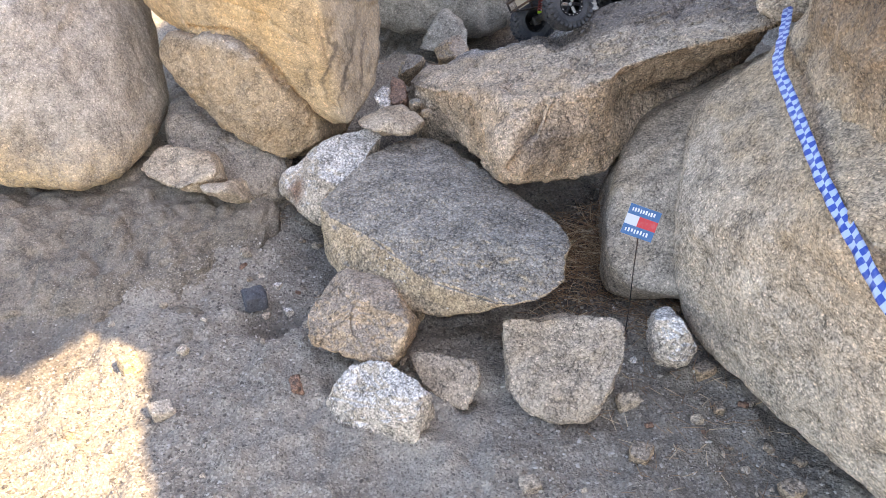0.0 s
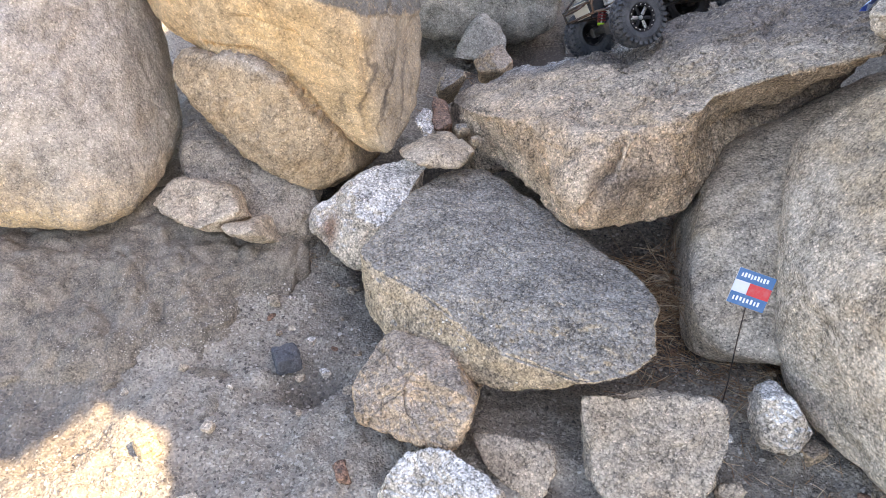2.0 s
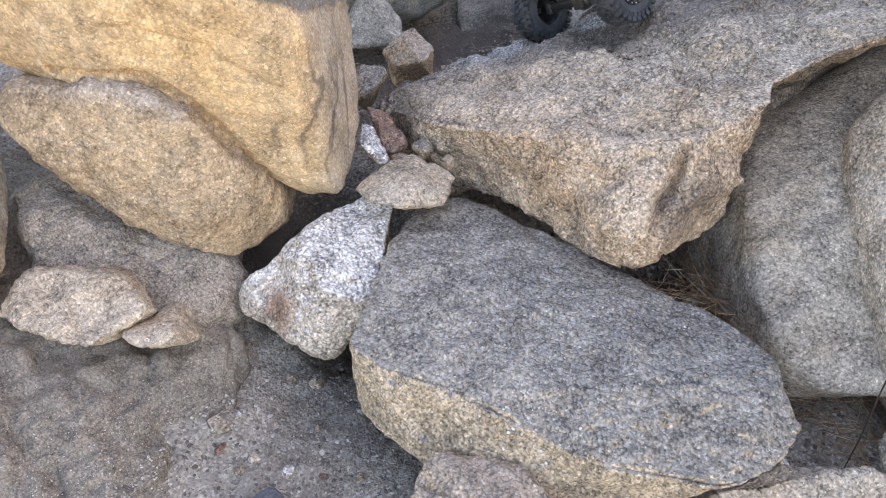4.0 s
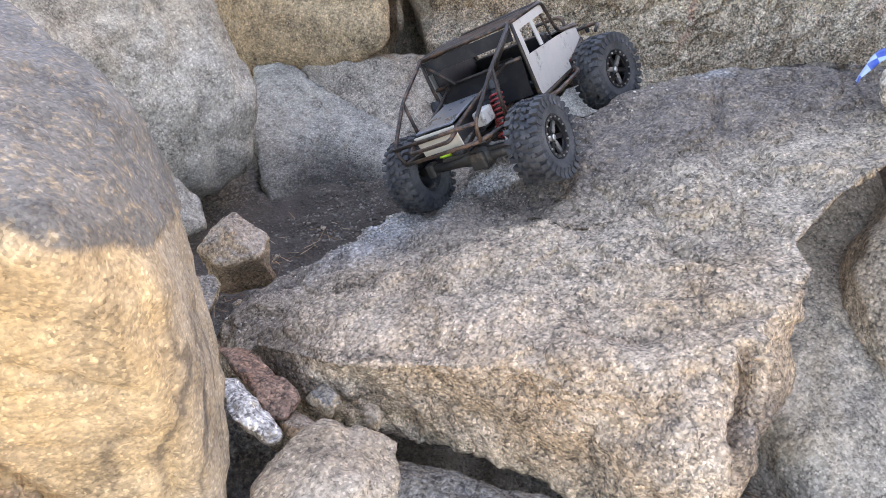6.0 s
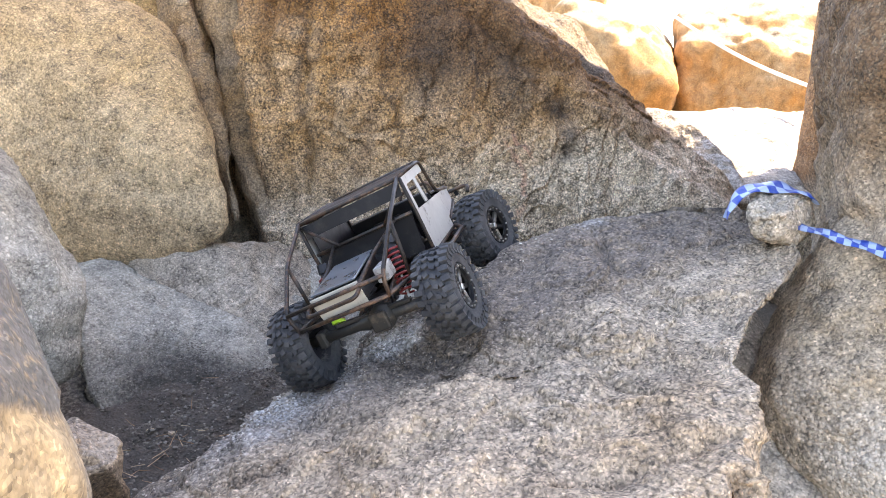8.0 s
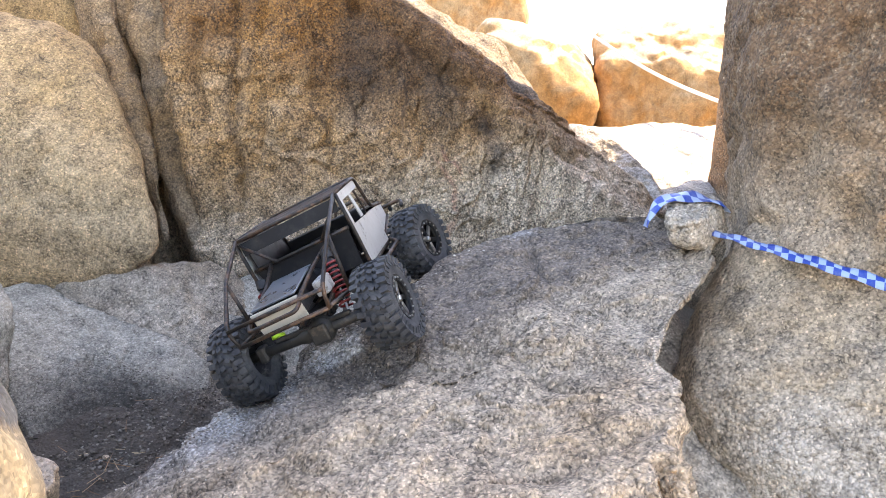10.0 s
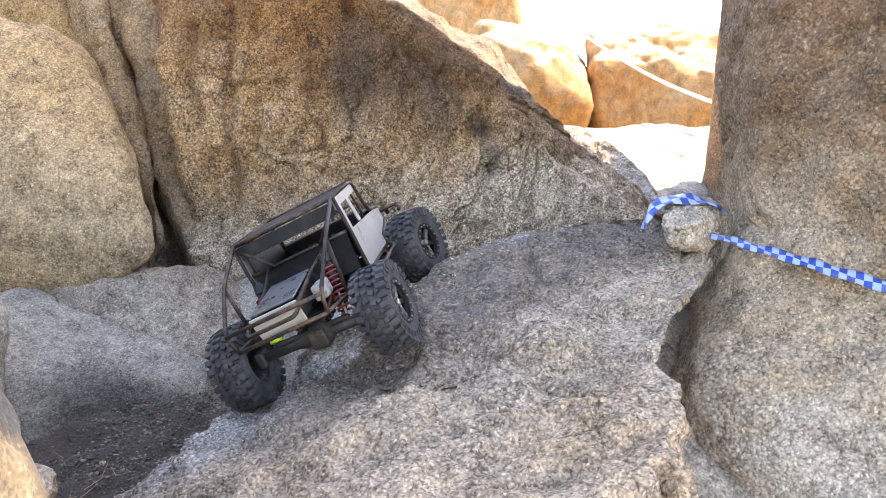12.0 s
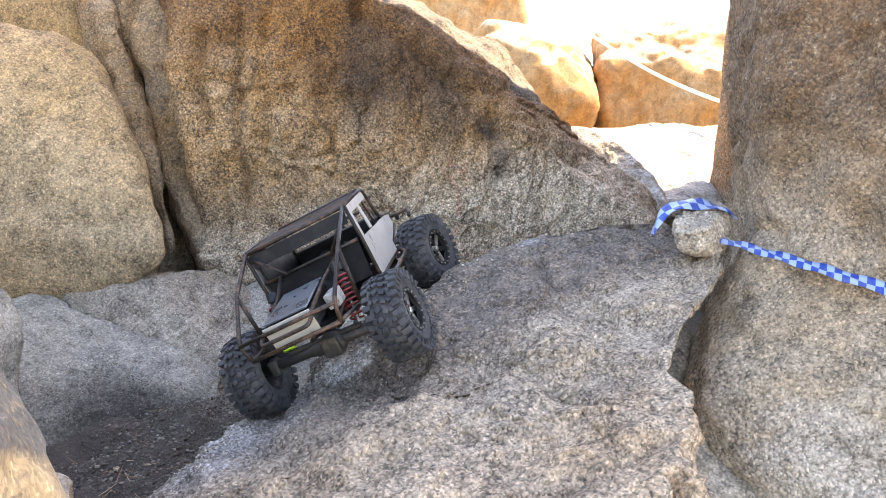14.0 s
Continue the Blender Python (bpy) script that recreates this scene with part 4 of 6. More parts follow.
rock("bell_boulder", [(0.625, 3.796, 1.112), (0.749, 3.581, 1.093), (0.811, 3.450, 1.003), (0.809, 3.293, 0.794), (0.793, 3.133, 0.486), (0.752, 3.150, 0.437), (0.671, 3.269, 0.378), (0.527, 3.470, 0.430), (0.482, 3.581, 0.553), (0.638, 3.319, 0.706), (0.619, 3.512, 0.914), (0.900, 3.500, 0.400), (0.950, 3.600, 1.100), (0.400, 3.900, 1.200), (0.300, 3.800, 0.300)], BUFF, "tall rounded buff boulder at the back of the gully", "boulder", level=6, round_=11, lump=0.014, lump_size=0.25, chip=0.003, seed=33)
rock("toe_rock", [(0.685, 3.277, 0.345), (0.770, 3.200, 0.440), (0.900, 3.190, 0.460), (1.000, 3.140, 0.430), (0.897, 3.048, 0.321), (0.860, 2.950, 0.245), (0.768, 2.966, 0.241), (0.700, 3.092, 0.276), (0.663, 3.205, 0.315), (0.700, 3.300, 0.430), (0.800, 3.270, 0.430), (0.580, 3.430, 0.430), (0.720, 3.200, 0.120), (1.000, 3.000, 0.150), (0.700, 3.050, 0.120), (0.950, 3.300, 0.360), (0.800, 3.300, 0.360), (1.150, 3.000, 0.200)], PALE, "low granite toe at the foot of the buff boulder", "rock", level=6, round_=40, facets=10, lump=0.012, lump_size=0.12, chip=0.004, flake=0.004, seed=35)
rock("bench_rock", [(0.850, 3.120, 0.360), (1.000, 3.160, 0.400), (1.300, 3.020, 0.420), (1.750, 2.720, 0.430), (2.000, 2.500, 0.450), (1.750, 2.500, 0.300), (1.100, 2.720, 0.220), (0.900, 2.850, 0.180), (0.800, 3.000, 0.250), (1.000, 3.200, 0.000), (2.000, 2.500, 0.100), (1.000, 2.700, 0.000)], GREENISH, "long grey rock bench along the foot of the wall", "rock", level=6, round_=45, facets=8, flake=0.004, flake_size=0.12, lump=0.014, lump_size=0.14, chip=0.005, seed=36)
rock("upper_boulder", [(0.777, 4.371, 1.236), (0.812, 4.404, 1.562), (1.160, 3.799, 1.513), (1.081, 3.748, 1.214), (1.070, 3.811, 1.021), (0.872, 4.069, 1.094), (0.600, 4.600, 0.300), (1.400, 4.400, 0.300), (0.300, 4.200, 1.800), (1.400, 4.300, 1.900), (0.900, 3.700, 0.300), (0.400, 4.000, 0.300)], BUFF, "brown boulder rising behind the buff boulder", "boulder", level=6, round_=16, lump=0.02, lump_size=0.3, chip=0.005, seed=38)
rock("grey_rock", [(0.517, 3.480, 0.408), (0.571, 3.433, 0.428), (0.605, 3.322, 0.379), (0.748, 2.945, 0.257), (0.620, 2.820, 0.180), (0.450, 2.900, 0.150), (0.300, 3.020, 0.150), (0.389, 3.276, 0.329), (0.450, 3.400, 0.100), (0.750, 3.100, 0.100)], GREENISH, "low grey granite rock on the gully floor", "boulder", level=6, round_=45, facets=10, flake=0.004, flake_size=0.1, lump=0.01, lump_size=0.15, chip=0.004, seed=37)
rock("grey_block", [(-0.011, 3.082, 0.287), (0.069, 3.057, 0.317), (0.108, 2.924, 0.265), (0.086, 2.872, 0.215), (-0.042, 2.908, 0.215), (-0.100, 2.900, 0.200), (0.100, 2.900, 0.200), (0.000, 2.950, 0.350)], GREENISH, "light grey granite block in front of the gully wall", "rock", level=5, round_=40, facets=10, lump=0.008, lump_size=0.1, chip=0.004, seed=39)
rock("buttress", [(0.957, 3.631, 1.251), (0.985, 3.620, 1.254), (0.955, 3.540, 0.989), (0.945, 3.440, 0.778), (0.925, 3.300, 0.542), (0.917, 3.276, 0.472), (0.914, 3.373, 0.650), (0.908, 3.481, 0.855), (0.923, 3.580, 1.082), (1.100, 3.800, 1.400), (1.000, 3.850, 1.400), (0.990, 3.560, 0.300), (0.950, 3.400, 0.300)], RIB, "narrow rust-stained rock rib beside a deep crack", "boulder", level=6, round_=14, grow=0.95, flake=0.004, lump=0.014, lump_size=0.12, chip=0.004, seed=41)
rock("buttress", [(1.030, 3.630, 1.267), (1.147, 3.474, 1.275), (1.080, 3.400, 0.897), (1.036, 3.240, 0.488), (0.965, 3.275, 0.461), (0.975, 3.400, 0.665), (0.990, 3.540, 0.959), (1.300, 3.700, 1.400), (1.200, 3.800, 1.400), (1.200, 3.400, 0.300), (1.100, 3.400, 0.300)], RIB, "narrow leaning rock rib against the wall", "boulder", level=6, round_=14, grow=0.94, flake=0.004, lump=0.012, lump_size=0.12, chip=0.004, seed=42)
# added to block the sky and sunlit ground behind the crack
rock("crevice_boulder", [(1.020, 3.520, 0.000), (1.000, 3.600, 1.500), (1.400, 3.560, 0.000), (1.350, 3.560, 1.250), (1.100, 3.900, 0.000), (1.050, 3.900, 1.550), (1.450, 3.850, 0.000), (1.400, 3.850, 1.150)], RIB, "boulder added deep in the crevice to keep it dark behind the ribs", "boulder", level=5, round_=12, lump=0.03, lump_size=0.3, chip=0.006, seed=44)
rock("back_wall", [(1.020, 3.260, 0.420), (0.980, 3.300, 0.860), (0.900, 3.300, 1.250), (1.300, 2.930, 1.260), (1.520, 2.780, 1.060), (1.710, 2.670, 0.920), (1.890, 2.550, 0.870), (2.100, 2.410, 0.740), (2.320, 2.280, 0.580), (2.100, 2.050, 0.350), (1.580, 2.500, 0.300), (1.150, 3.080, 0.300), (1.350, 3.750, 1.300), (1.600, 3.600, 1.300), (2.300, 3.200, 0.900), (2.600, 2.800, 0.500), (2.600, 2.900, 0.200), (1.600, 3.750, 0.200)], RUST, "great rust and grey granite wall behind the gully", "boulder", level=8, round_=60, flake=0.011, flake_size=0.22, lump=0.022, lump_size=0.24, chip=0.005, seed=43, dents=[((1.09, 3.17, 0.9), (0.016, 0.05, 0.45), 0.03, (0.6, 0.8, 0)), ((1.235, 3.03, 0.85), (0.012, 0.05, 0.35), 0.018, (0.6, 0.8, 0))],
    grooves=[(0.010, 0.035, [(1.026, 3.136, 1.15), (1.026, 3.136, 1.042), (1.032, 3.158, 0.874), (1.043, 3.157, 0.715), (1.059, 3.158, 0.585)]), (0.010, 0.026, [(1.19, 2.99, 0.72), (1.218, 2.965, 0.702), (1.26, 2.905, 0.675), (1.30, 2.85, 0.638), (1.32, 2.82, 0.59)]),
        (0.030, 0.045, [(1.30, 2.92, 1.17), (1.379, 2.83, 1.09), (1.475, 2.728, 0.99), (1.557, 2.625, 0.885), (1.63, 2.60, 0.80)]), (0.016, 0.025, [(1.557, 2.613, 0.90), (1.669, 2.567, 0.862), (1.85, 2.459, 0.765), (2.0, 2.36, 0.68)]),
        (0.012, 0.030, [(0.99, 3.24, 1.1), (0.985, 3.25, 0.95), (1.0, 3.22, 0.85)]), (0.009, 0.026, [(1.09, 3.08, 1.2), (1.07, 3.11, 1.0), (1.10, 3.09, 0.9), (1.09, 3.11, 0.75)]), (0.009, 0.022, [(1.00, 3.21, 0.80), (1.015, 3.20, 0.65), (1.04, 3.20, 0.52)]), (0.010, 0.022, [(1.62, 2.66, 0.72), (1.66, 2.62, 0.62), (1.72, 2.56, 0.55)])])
rock("red_rock", [(-0.032, 2.654, 0.287), (0.062, 2.687, 0.339), (0.091, 2.594, 0.306), (0.049, 2.560, 0.292), (-0.020, 2.592, 0.278), (0.015, 2.609, 0.329), (0.000, 2.650, 0.200), (0.100, 2.600, 0.200), (0.020, 2.700, 0.250)], BROWN, "brown angular stone on the gully floor", "rock", level=5, round_=70, facets=10, lump=0.005, lump_size=0.05, chip=0.003, seed=47)
rock("grey_stone", [(-0.119, 2.521, 0.321), (-0.066, 2.494, 0.327), (-0.082, 2.433, 0.312), (-0.132, 2.401, 0.291), (-0.139, 2.441, 0.308), (-0.100, 2.500, 0.200), (-0.150, 2.450, 0.250), (-0.050, 2.500, 0.300)], GREY, "small grey stone wedged in the gap", "rock", level=5, round_=9, lump=0.004, lump_size=0.05, chip=0.002, seed=49)
rock("long_stone", [(-0.153, 2.294, 0.324), (-0.117, 2.268, 0.318), (-0.117, 2.127, 0.311), (-0.144, 2.117, 0.304), (-0.154, 2.140, 0.298), (-0.154, 2.216, 0.324), (-0.109, 2.272, 0.271), (-0.101, 2.187, 0.255)], REDDISH, "long red-brown stone wedged between boulders", "stone", level=5, round_=24, facets=8, lump=0.004, lump_size=0.04, chip=0.0015, chip_size=0.015, seed=51, grow=1.08)
rock("long_stone", [(-0.179, 2.220, 0.320), (-0.157, 2.224, 0.312), (-0.156, 2.098, 0.298), (-0.180, 2.092, 0.301), (-0.202, 2.140, 0.317), (-0.182, 2.134, 0.325), (-0.142, 2.235, 0.278), (-0.153, 2.153, 0.252)], WHITE, "long pale stone wedged between boulders", "stone", level=5, round_=24, facets=8, lump=0.004, lump_size=0.04, chip=0.0015, chip_size=0.015, seed=53, grow=1.08)
rock("pebble", [(-0.096, 2.141, 0.298), (-0.069, 2.146, 0.309), (-0.057, 2.117, 0.297), (-0.087, 2.104, 0.285), (-0.089, 2.095, 0.317), (-0.064, 2.160, 0.272)], GREY, "round grey stone caught in the gap", "stone", level=5, round_=6, facets=0, lump=0.001, lump_size=0.04, chip=0.0015, chip_size=0.015, seed=55, grow=1.3)
rock("pebble", [(-0.058, 2.071, 0.296), (-0.038, 2.078, 0.305), (-0.030, 2.054, 0.296), (-0.055, 2.042, 0.290), (-0.056, 2.038, 0.314), (-0.033, 2.089, 0.279)], TAN, "small tan stone caught in the gap", "stone", level=5, round_=6, facets=0, lump=0.001, lump_size=0.04, chip=0.0015, chip_size=0.015, seed=57, grow=1.3)
rock("pebble", [(-0.141, 2.148, 0.285), (-0.110, 2.149, 0.281), (-0.104, 2.103, 0.285), (-0.145, 2.094, 0.287), (-0.131, 2.090, 0.307), (-0.110, 2.153, 0.256)], BROWN, "small brown stone caught in the gap", "stone", level=5, round_=6, facets=0, lump=0.001, lump_size=0.04, chip=0.0015, chip_size=0.015, seed=58, grow=1.3)
rock("flat_stone", [(-0.236, 2.027, 0.289), (-0.183, 2.058, 0.308), (-0.125, 2.066, 0.318), (-0.087, 2.046, 0.315), (-0.051, 2.005, 0.302), (-0.071, 1.962, 0.287), (-0.144, 1.920, 0.293), (-0.193, 1.925, 0.305), (-0.224, 1.963, 0.301), (-0.162, 1.944, 0.331), (-0.165, 2.128, 0.218), (-0.069, 2.093, 0.230), (-0.105, 2.143, 0.238)], TAN, "tan blocky stone jammed under the pebbles", "stone", level=5, round_=24, facets=8, lump=0.004, lump_size=0.04, chip=0.0015, chip_size=0.015, seed=59, grow=1.08)
rock("sunny_boulder", [(4.439, 4.239, 1.635), (4.635, 4.138, 1.745), (4.842, 3.782, 1.730), (4.799, 3.367, 1.415), (4.553, 3.245, 0.922), (4.296, 3.677, 0.905), (4.297, 3.944, 1.149), (4.187, 3.572, 1.285), (5.891, 4.740, 1.561), (6.352, 3.936, 1.490), (5.500, 5.200, -0.100), (6.300, 5.600, -0.100), (5.200, 4.000, -0.100), (6.300, 4.400, -0.100)], SUNNY, "sunlit buff boulder beyond the gap", "boulder", level=6, round_=12, lump=0.05, lump_size=0.5, chip=0.015, chip_size=0.12, seed=61)
rock("sunny_boulder", [(5.184, 3.569, 1.626), (5.567, 3.152, 1.743), (6.045, 2.325, 1.689), (5.414, 2.194, 0.969), (4.718, 3.364, 0.924), (4.865, 3.434, 1.345), (5.220, 2.648, 1.404), (6.938, 4.045, 1.868), (7.782, 2.628, 1.923), (7.582, 2.438, 0.073), (5.277, 3.396, 0.178), (5.517, 2.215, 0.261)], SUNNY, "sunlit orange granite block beyond the gap", "boulder", level=6, round_=16, lump=0.05, lump_size=0.5, chip=0.015, chip_size=0.12, seed=63)
rock("sunny_boulder", [(3.152, 3.025, 0.888), (3.814, 2.911, 0.940), (4.309, 2.080, 0.972), (2.932, 1.894, 0.500), (2.466, 2.289, 0.504), (2.573, 2.563, 0.707), (2.827, 2.755, 0.795), (4.286, 2.053, 0.043), (3.798, 2.920, 0.174)], WHITE, "broad pale sunlit boulder top beyond the gap", "boulder", level=6, round_=9, lump=0.03, lump_size=0.4, chip=0.006, seed=65)
rock("sunny_boulder", [(2.483, 2.761, 0.868), (2.545, 2.662, 0.885), (2.522, 2.484, 0.825), (2.386, 2.270, 0.662), (2.284, 2.218, 0.566), (2.159, 2.416, 0.518), (2.321, 2.594, 0.710), (2.901, 2.515, 0.397), (2.899, 2.801, 0.690)], WHITE, "rounded pale boulder rising behind the wall", "boulder", level=6, round_=9, lump=0.02, lump_size=0.3, chip=0.005, seed=67)
rock("ledge_boulder", [(1.780, 3.199, 1.354), (1.889, 3.099, 1.307), (1.937, 2.760, 1.104), (1.834, 2.731, 1.083), (1.894, 2.571, 0.881), (1.957, 2.553, 0.845), (1.722, 2.680, 0.936), (1.580, 2.990, 1.180), (2.327, 3.579, 1.407), (2.619, 2.984, 1.058), (2.463, 2.774, 0.792)], SLAB, "grey granite ledge on top of the back wall", "boulder", level=6, round_=50, facets=12, flake=0.006, lump=0.015, lump_size=0.2, chip=0.005, seed=69)
rock("far_boulder", [(6.314, 6.298, 2.558), (6.438, 5.942, 2.047), (6.735, 5.435, 2.038), (7.063, 4.958, 2.318), (7.107, 4.999, 2.724), (8.169, 6.317, 3.195), (6.338, 6.253, 0.456), (7.147, 4.894, 0.508), (7.753, 7.215, 0.382), (8.728, 5.577, 0.445)], SUNNY, "distant orange boulder high behind the gap", "boulder", level=5, round_=10, lump=0.06, lump_size=0.6, chip=0.02, chip_size=0.15, seed=71)
# two boulders added out of view to block the sun and shape its patch
rock("cliff_boulder", [(1.530, -0.310, 0.000), (1.550, -0.280, 2.200), (1.590, -0.200, 2.560), (1.720, 0.050, 2.930), (2.020, 0.390, 3.350), (3.000, 2.020, 3.900), (2.920, 2.290, 0.000), (4.410, 1.490, 0.000), (4.140, 1.410, 3.900), (3.100, -0.980, 0.000), (3.030, -0.260, 3.500)], RUST, "huge unseen boulder added behind the tall boulder to block the sun", "boulder", level=6, round_=70, lump=0.02, lump_size=0.4, chip=0.006, seed=73)
rock("cliff_boulder", [(1.750, 0.100, 3.020), (1.620, -0.140, 3.130), (1.550, -0.490, 3.400), (1.700, -0.630, 4.700), (2.250, 0.610, 5.000), (3.650, 3.030, 3.400), (3.740, 2.980, 4.200), (4.180, 2.740, 4.500), (4.180, 2.740, 4.400), (2.440, -0.510, 4.600), (2.260, -0.640, 5.000), (2.860, 0.280, 5.200)], RUST, "huge unseen boulder added on top, stacked high to shade the gully", "boulder", level=6, round_=70, lump=0.02, lump_size=0.4, chip=0.006, seed=75)

# ---- materials of small things ----
def rubber():
    s = Shader("dusty_rubber")
    dusty = s.ramp(s.noise(30, 5, 0.7), (0.42, 0.0), (0.7, 0.6))
    return s.done(s.mix(dusty, (0.036, 0.037, 0.041), (0.15, 0.145, 0.14)), 0.8, s.bump(s.noise(400, 3), 0.4, 0.001))


def painted(name, colour, worn, rough=0.45, metal=0.0, wear=0.62, scale=60):
    s = Shader(name)
    rub = s.ramp(s.math("ADD", s.math("MULTIPLY", s.noise(scale, 7, 0.75), 0.6), s.math("MULTIPLY", s.noise(scale * 0.2, 5, 0.7), 0.4)), (wear - 0.06, 0.0), (wear + 0.05, 1.0))
    dusty = s.ramp(s.noise(25, 6, 0.7), (0.5, 0.0), (0.8, 0.22))
    tint = s.mix(dusty, s.mix(rub, colour, worn), (0.20, 0.18, 0.155))
    return s.done(tint, s.ramp(s.noise(40, 5, 0.7), (0.3, rough - 0.12), (0.7, rough + 0.18)), s.bump(s.noise(120, 4), 0.25, 0.001), metal)


def scratched_roof():
    s = Shader("scratched_black_sheet")
    blot = s.ramp(s.noise(26, 6, 0.6, distort=1.5), (0.46, 0.0), (0.58, 1.0))
    lines = s.noise(1.0, 2, 0.5, s.stretched((60, 900, 60), (0, 0, 35)))
    lines2 = s.noise(1.0, 2, 0.5, s.stretched((900, 70, 60), (0, 0, -20)))
    scratch = s.math("MAXIMUM", s.ramp(lines, (0.72, 0.0), (0.76, 0.8)), s.ramp(lines2, (0.73, 0.0), (0.77, 0.8)))
    tint = s.mix(blot, (0.030, 0.030, 0.036), (0.058, 0.054, 0.056))
    tint = s.mix(s.math("MULTIPLY", scratch, s.ramp(s.noise(14, 3), (0.45, 0.0), (0.6, 1.0))), tint, (0.30, 0.29, 0.28))
    return s.done(tint, s.mix(blot, 0.30, 0.48), s.bump(s.noise(18, 3), 0.25, 0.004), 0.35)


def brushed_plate():
    s = Shader("brushed_steel_plate")
    cloud = s.noise(40, 6, 0.7, distort=0.8)
    return s.done(s.ramp(cloud, (0.3, (0.16, 0.19, 0.22)), (0.7, (0.30, 0.34, 0.38))), s.ramp(cloud, (0.3, 0.22), (0.7, 0.42)), s.bump(s.noise(1.0, 3, 0.5, s.stretched((30, 900, 30))), 0.15, 0.0005), 0.75)


RUBBER = rubber()
ROOF = scratched_roof()
STEEL = brushed_plate()
TUBE = painted("rusty_tube", (0.030, 0.025, 0.022), (0.16, 0.09, 0.055), 0.45, 0.4, 0.55)
DARK = painted("black_panel", (0.016, 0.016, 0.018), (0.10, 0.085, 0.07), 0.45, 0.1, 0.66)
SIDE = painted("grey_side_panel", (0.46, 0.44, 0.41), (0.10, 0.085, 0.07), 0.5, 0.3, 0.60)
CREAM = painted("cream_tank_end", (0.58, 0.54, 0.45), (0.30, 0.26, 0.20), 0.5, 0.0, 0.62)
RED = painted("red_spring", (0.25, 0.028, 0.025), (0.16, 0.03, 0.02), 0.4, 0.0, 0.66)
RIM = painted("black_rim", (0.02, 0.02, 0.022), (0.2, 0.19, 0.18), 0.35, 0.5, 0.62)
CHROME = painted("beadlock_ring", (0.55, 0.54, 0.52), (0.2, 0.18, 0.16), 0.3, 0.9, 0.68)
AXLE = painted("greasy_axle", (0.055, 0.052, 0.048), (0.16, 0.13, 0.10), 0.5, 0.3, 0.6)
LIME = painted("lime_cap", (0.45, 0.75, 0.05), (0.2, 0.3, 0.05), 0.4)


# ---- shapes ----
def box_bm(bm, size, at=(0, 0, 0), turn=(0, 0, 0), bevel=0.0):
    made = bmesh.ops.create_cube(bm, size=1.0, matrix=pose(*at, *turn) @ Matrix.Diagonal((*size, 1)))
    if bevel:
        edges = list({e for v in made["verts"] for e in v.link_edges})
        bmesh.ops.bevel(bm, geom=edges, offset=bevel, segments=2, affect="EDGES", profile=0.5)
    return bm


def box(size, at=(0, 0, 0), turn=(0, 0, 0), bevel=0.0):
    return box_bm(bmesh.new(), size, at, turn, bevel)


def prism(points, thick, bevel=0.0):
    """A sheet with the given corners, thickened along its normal."""
    bm = bmesh.new()
    face = bm.faces.new([bm.verts.new(c) for c in points])
    bm.normal_update()
    step = face.normal * thick
    out = bmesh.ops.extrude_face_region(bm, geom=[face])
    for v in out["geom"]:
        if isinstance(v, bmesh.types.BMVert):
            v.co += step
    bmesh.ops.recalc_face_normals(bm, faces=bm.faces)
    if bevel:
        bmesh.ops.bevel(bm, geom=list(bm.edges), offset=bevel, segments=2, affect="EDGES", profile=0.5)
    return bm


def sweep(points, radius, sides=8, bm=None, closed=False):
    """A round bar along a line of points."""
    bm = bm or bmesh.new()
    pts = [Vector(q) for q in points]
    rings = []
    side = None
    for n, q in enumerate(pts):
        if closed:
            ahead = pts[(n + 1) % len(pts)] - pts[n - 1]
        else:
            ahead = pts[min(n + 1, len(pts) - 1)] - pts[max(n - 1, 0)]
        ahead.normalize()
        if side is None:
            side = ahead.orthogonal().normalized()
        side = (side - ahead * side.dot(ahead)).normalized()
        other = ahead.cross(side)
        r = radius[n] if isinstance(radius, (list, tuple)) else radius
        rings.append([bm.verts.new(q + r * (math.cos(a) * side + math.sin(a) * other)) for a in (2 * math.pi * k / sides for k in range(sides))])
    pairs = list(zip(rings, rings[1:])) + ([(rings[-1], rings[0])] if closed else [])
    for a, b in pairs:
        for k in range(sides):
            bm.faces.new((a[k], a[(k + 1) % sides], b[(k + 1) % sides], b[k]))
    if not closed:
        bm.faces.new(rings[0][::-1])
        bm.faces.new(rings[-1])
    return bm


def bent(points, turn=0.02, steps=4):
    """The line with its inner corners rounded."""
    pts = [Vector(q) for q in points]
    out = [pts[0]]
    for a, b, c in zip(pts, pts[1:], pts[2:]):
        d1, d2 = a - b, c - b
        cut = min(turn, d1.length * 0.45, d2.length * 0.45)
        p0, p2 = b + d1.normalized() * cut, b + d2.normalized() * cut
        for k in range(steps + 1):
            f = k / steps
            out.append((1 - f) ** 2 * p0 + 2 * f * (1 - f) * b + f * f * p2)
    return out + [pts[-1]]


def turned(profile, sides=32, axis="x"):
    """A body of revolution; profile: (along, radius)."""
    bm = bmesh.new()
    rings = []
    for along, r in profile:
        rings.append([bm.verts.new((along, r * math.cos(a), r * math.sin(a))) for a in (2 * math.pi * k / sides for k in range(sides))])
    for a, b in zip(rings, rings[1:]):
        for k in range(sides):
            bm.faces.new((a[k], b[k], b[(k + 1) % sides], a[(k + 1) % sides]))
    bmesh.ops.recalc_face_normals(bm, faces=bm.faces)
    return bm


# ---- the radio-controlled crawler ----
TYRE_R, TYRE_W = 0.067, 0.054


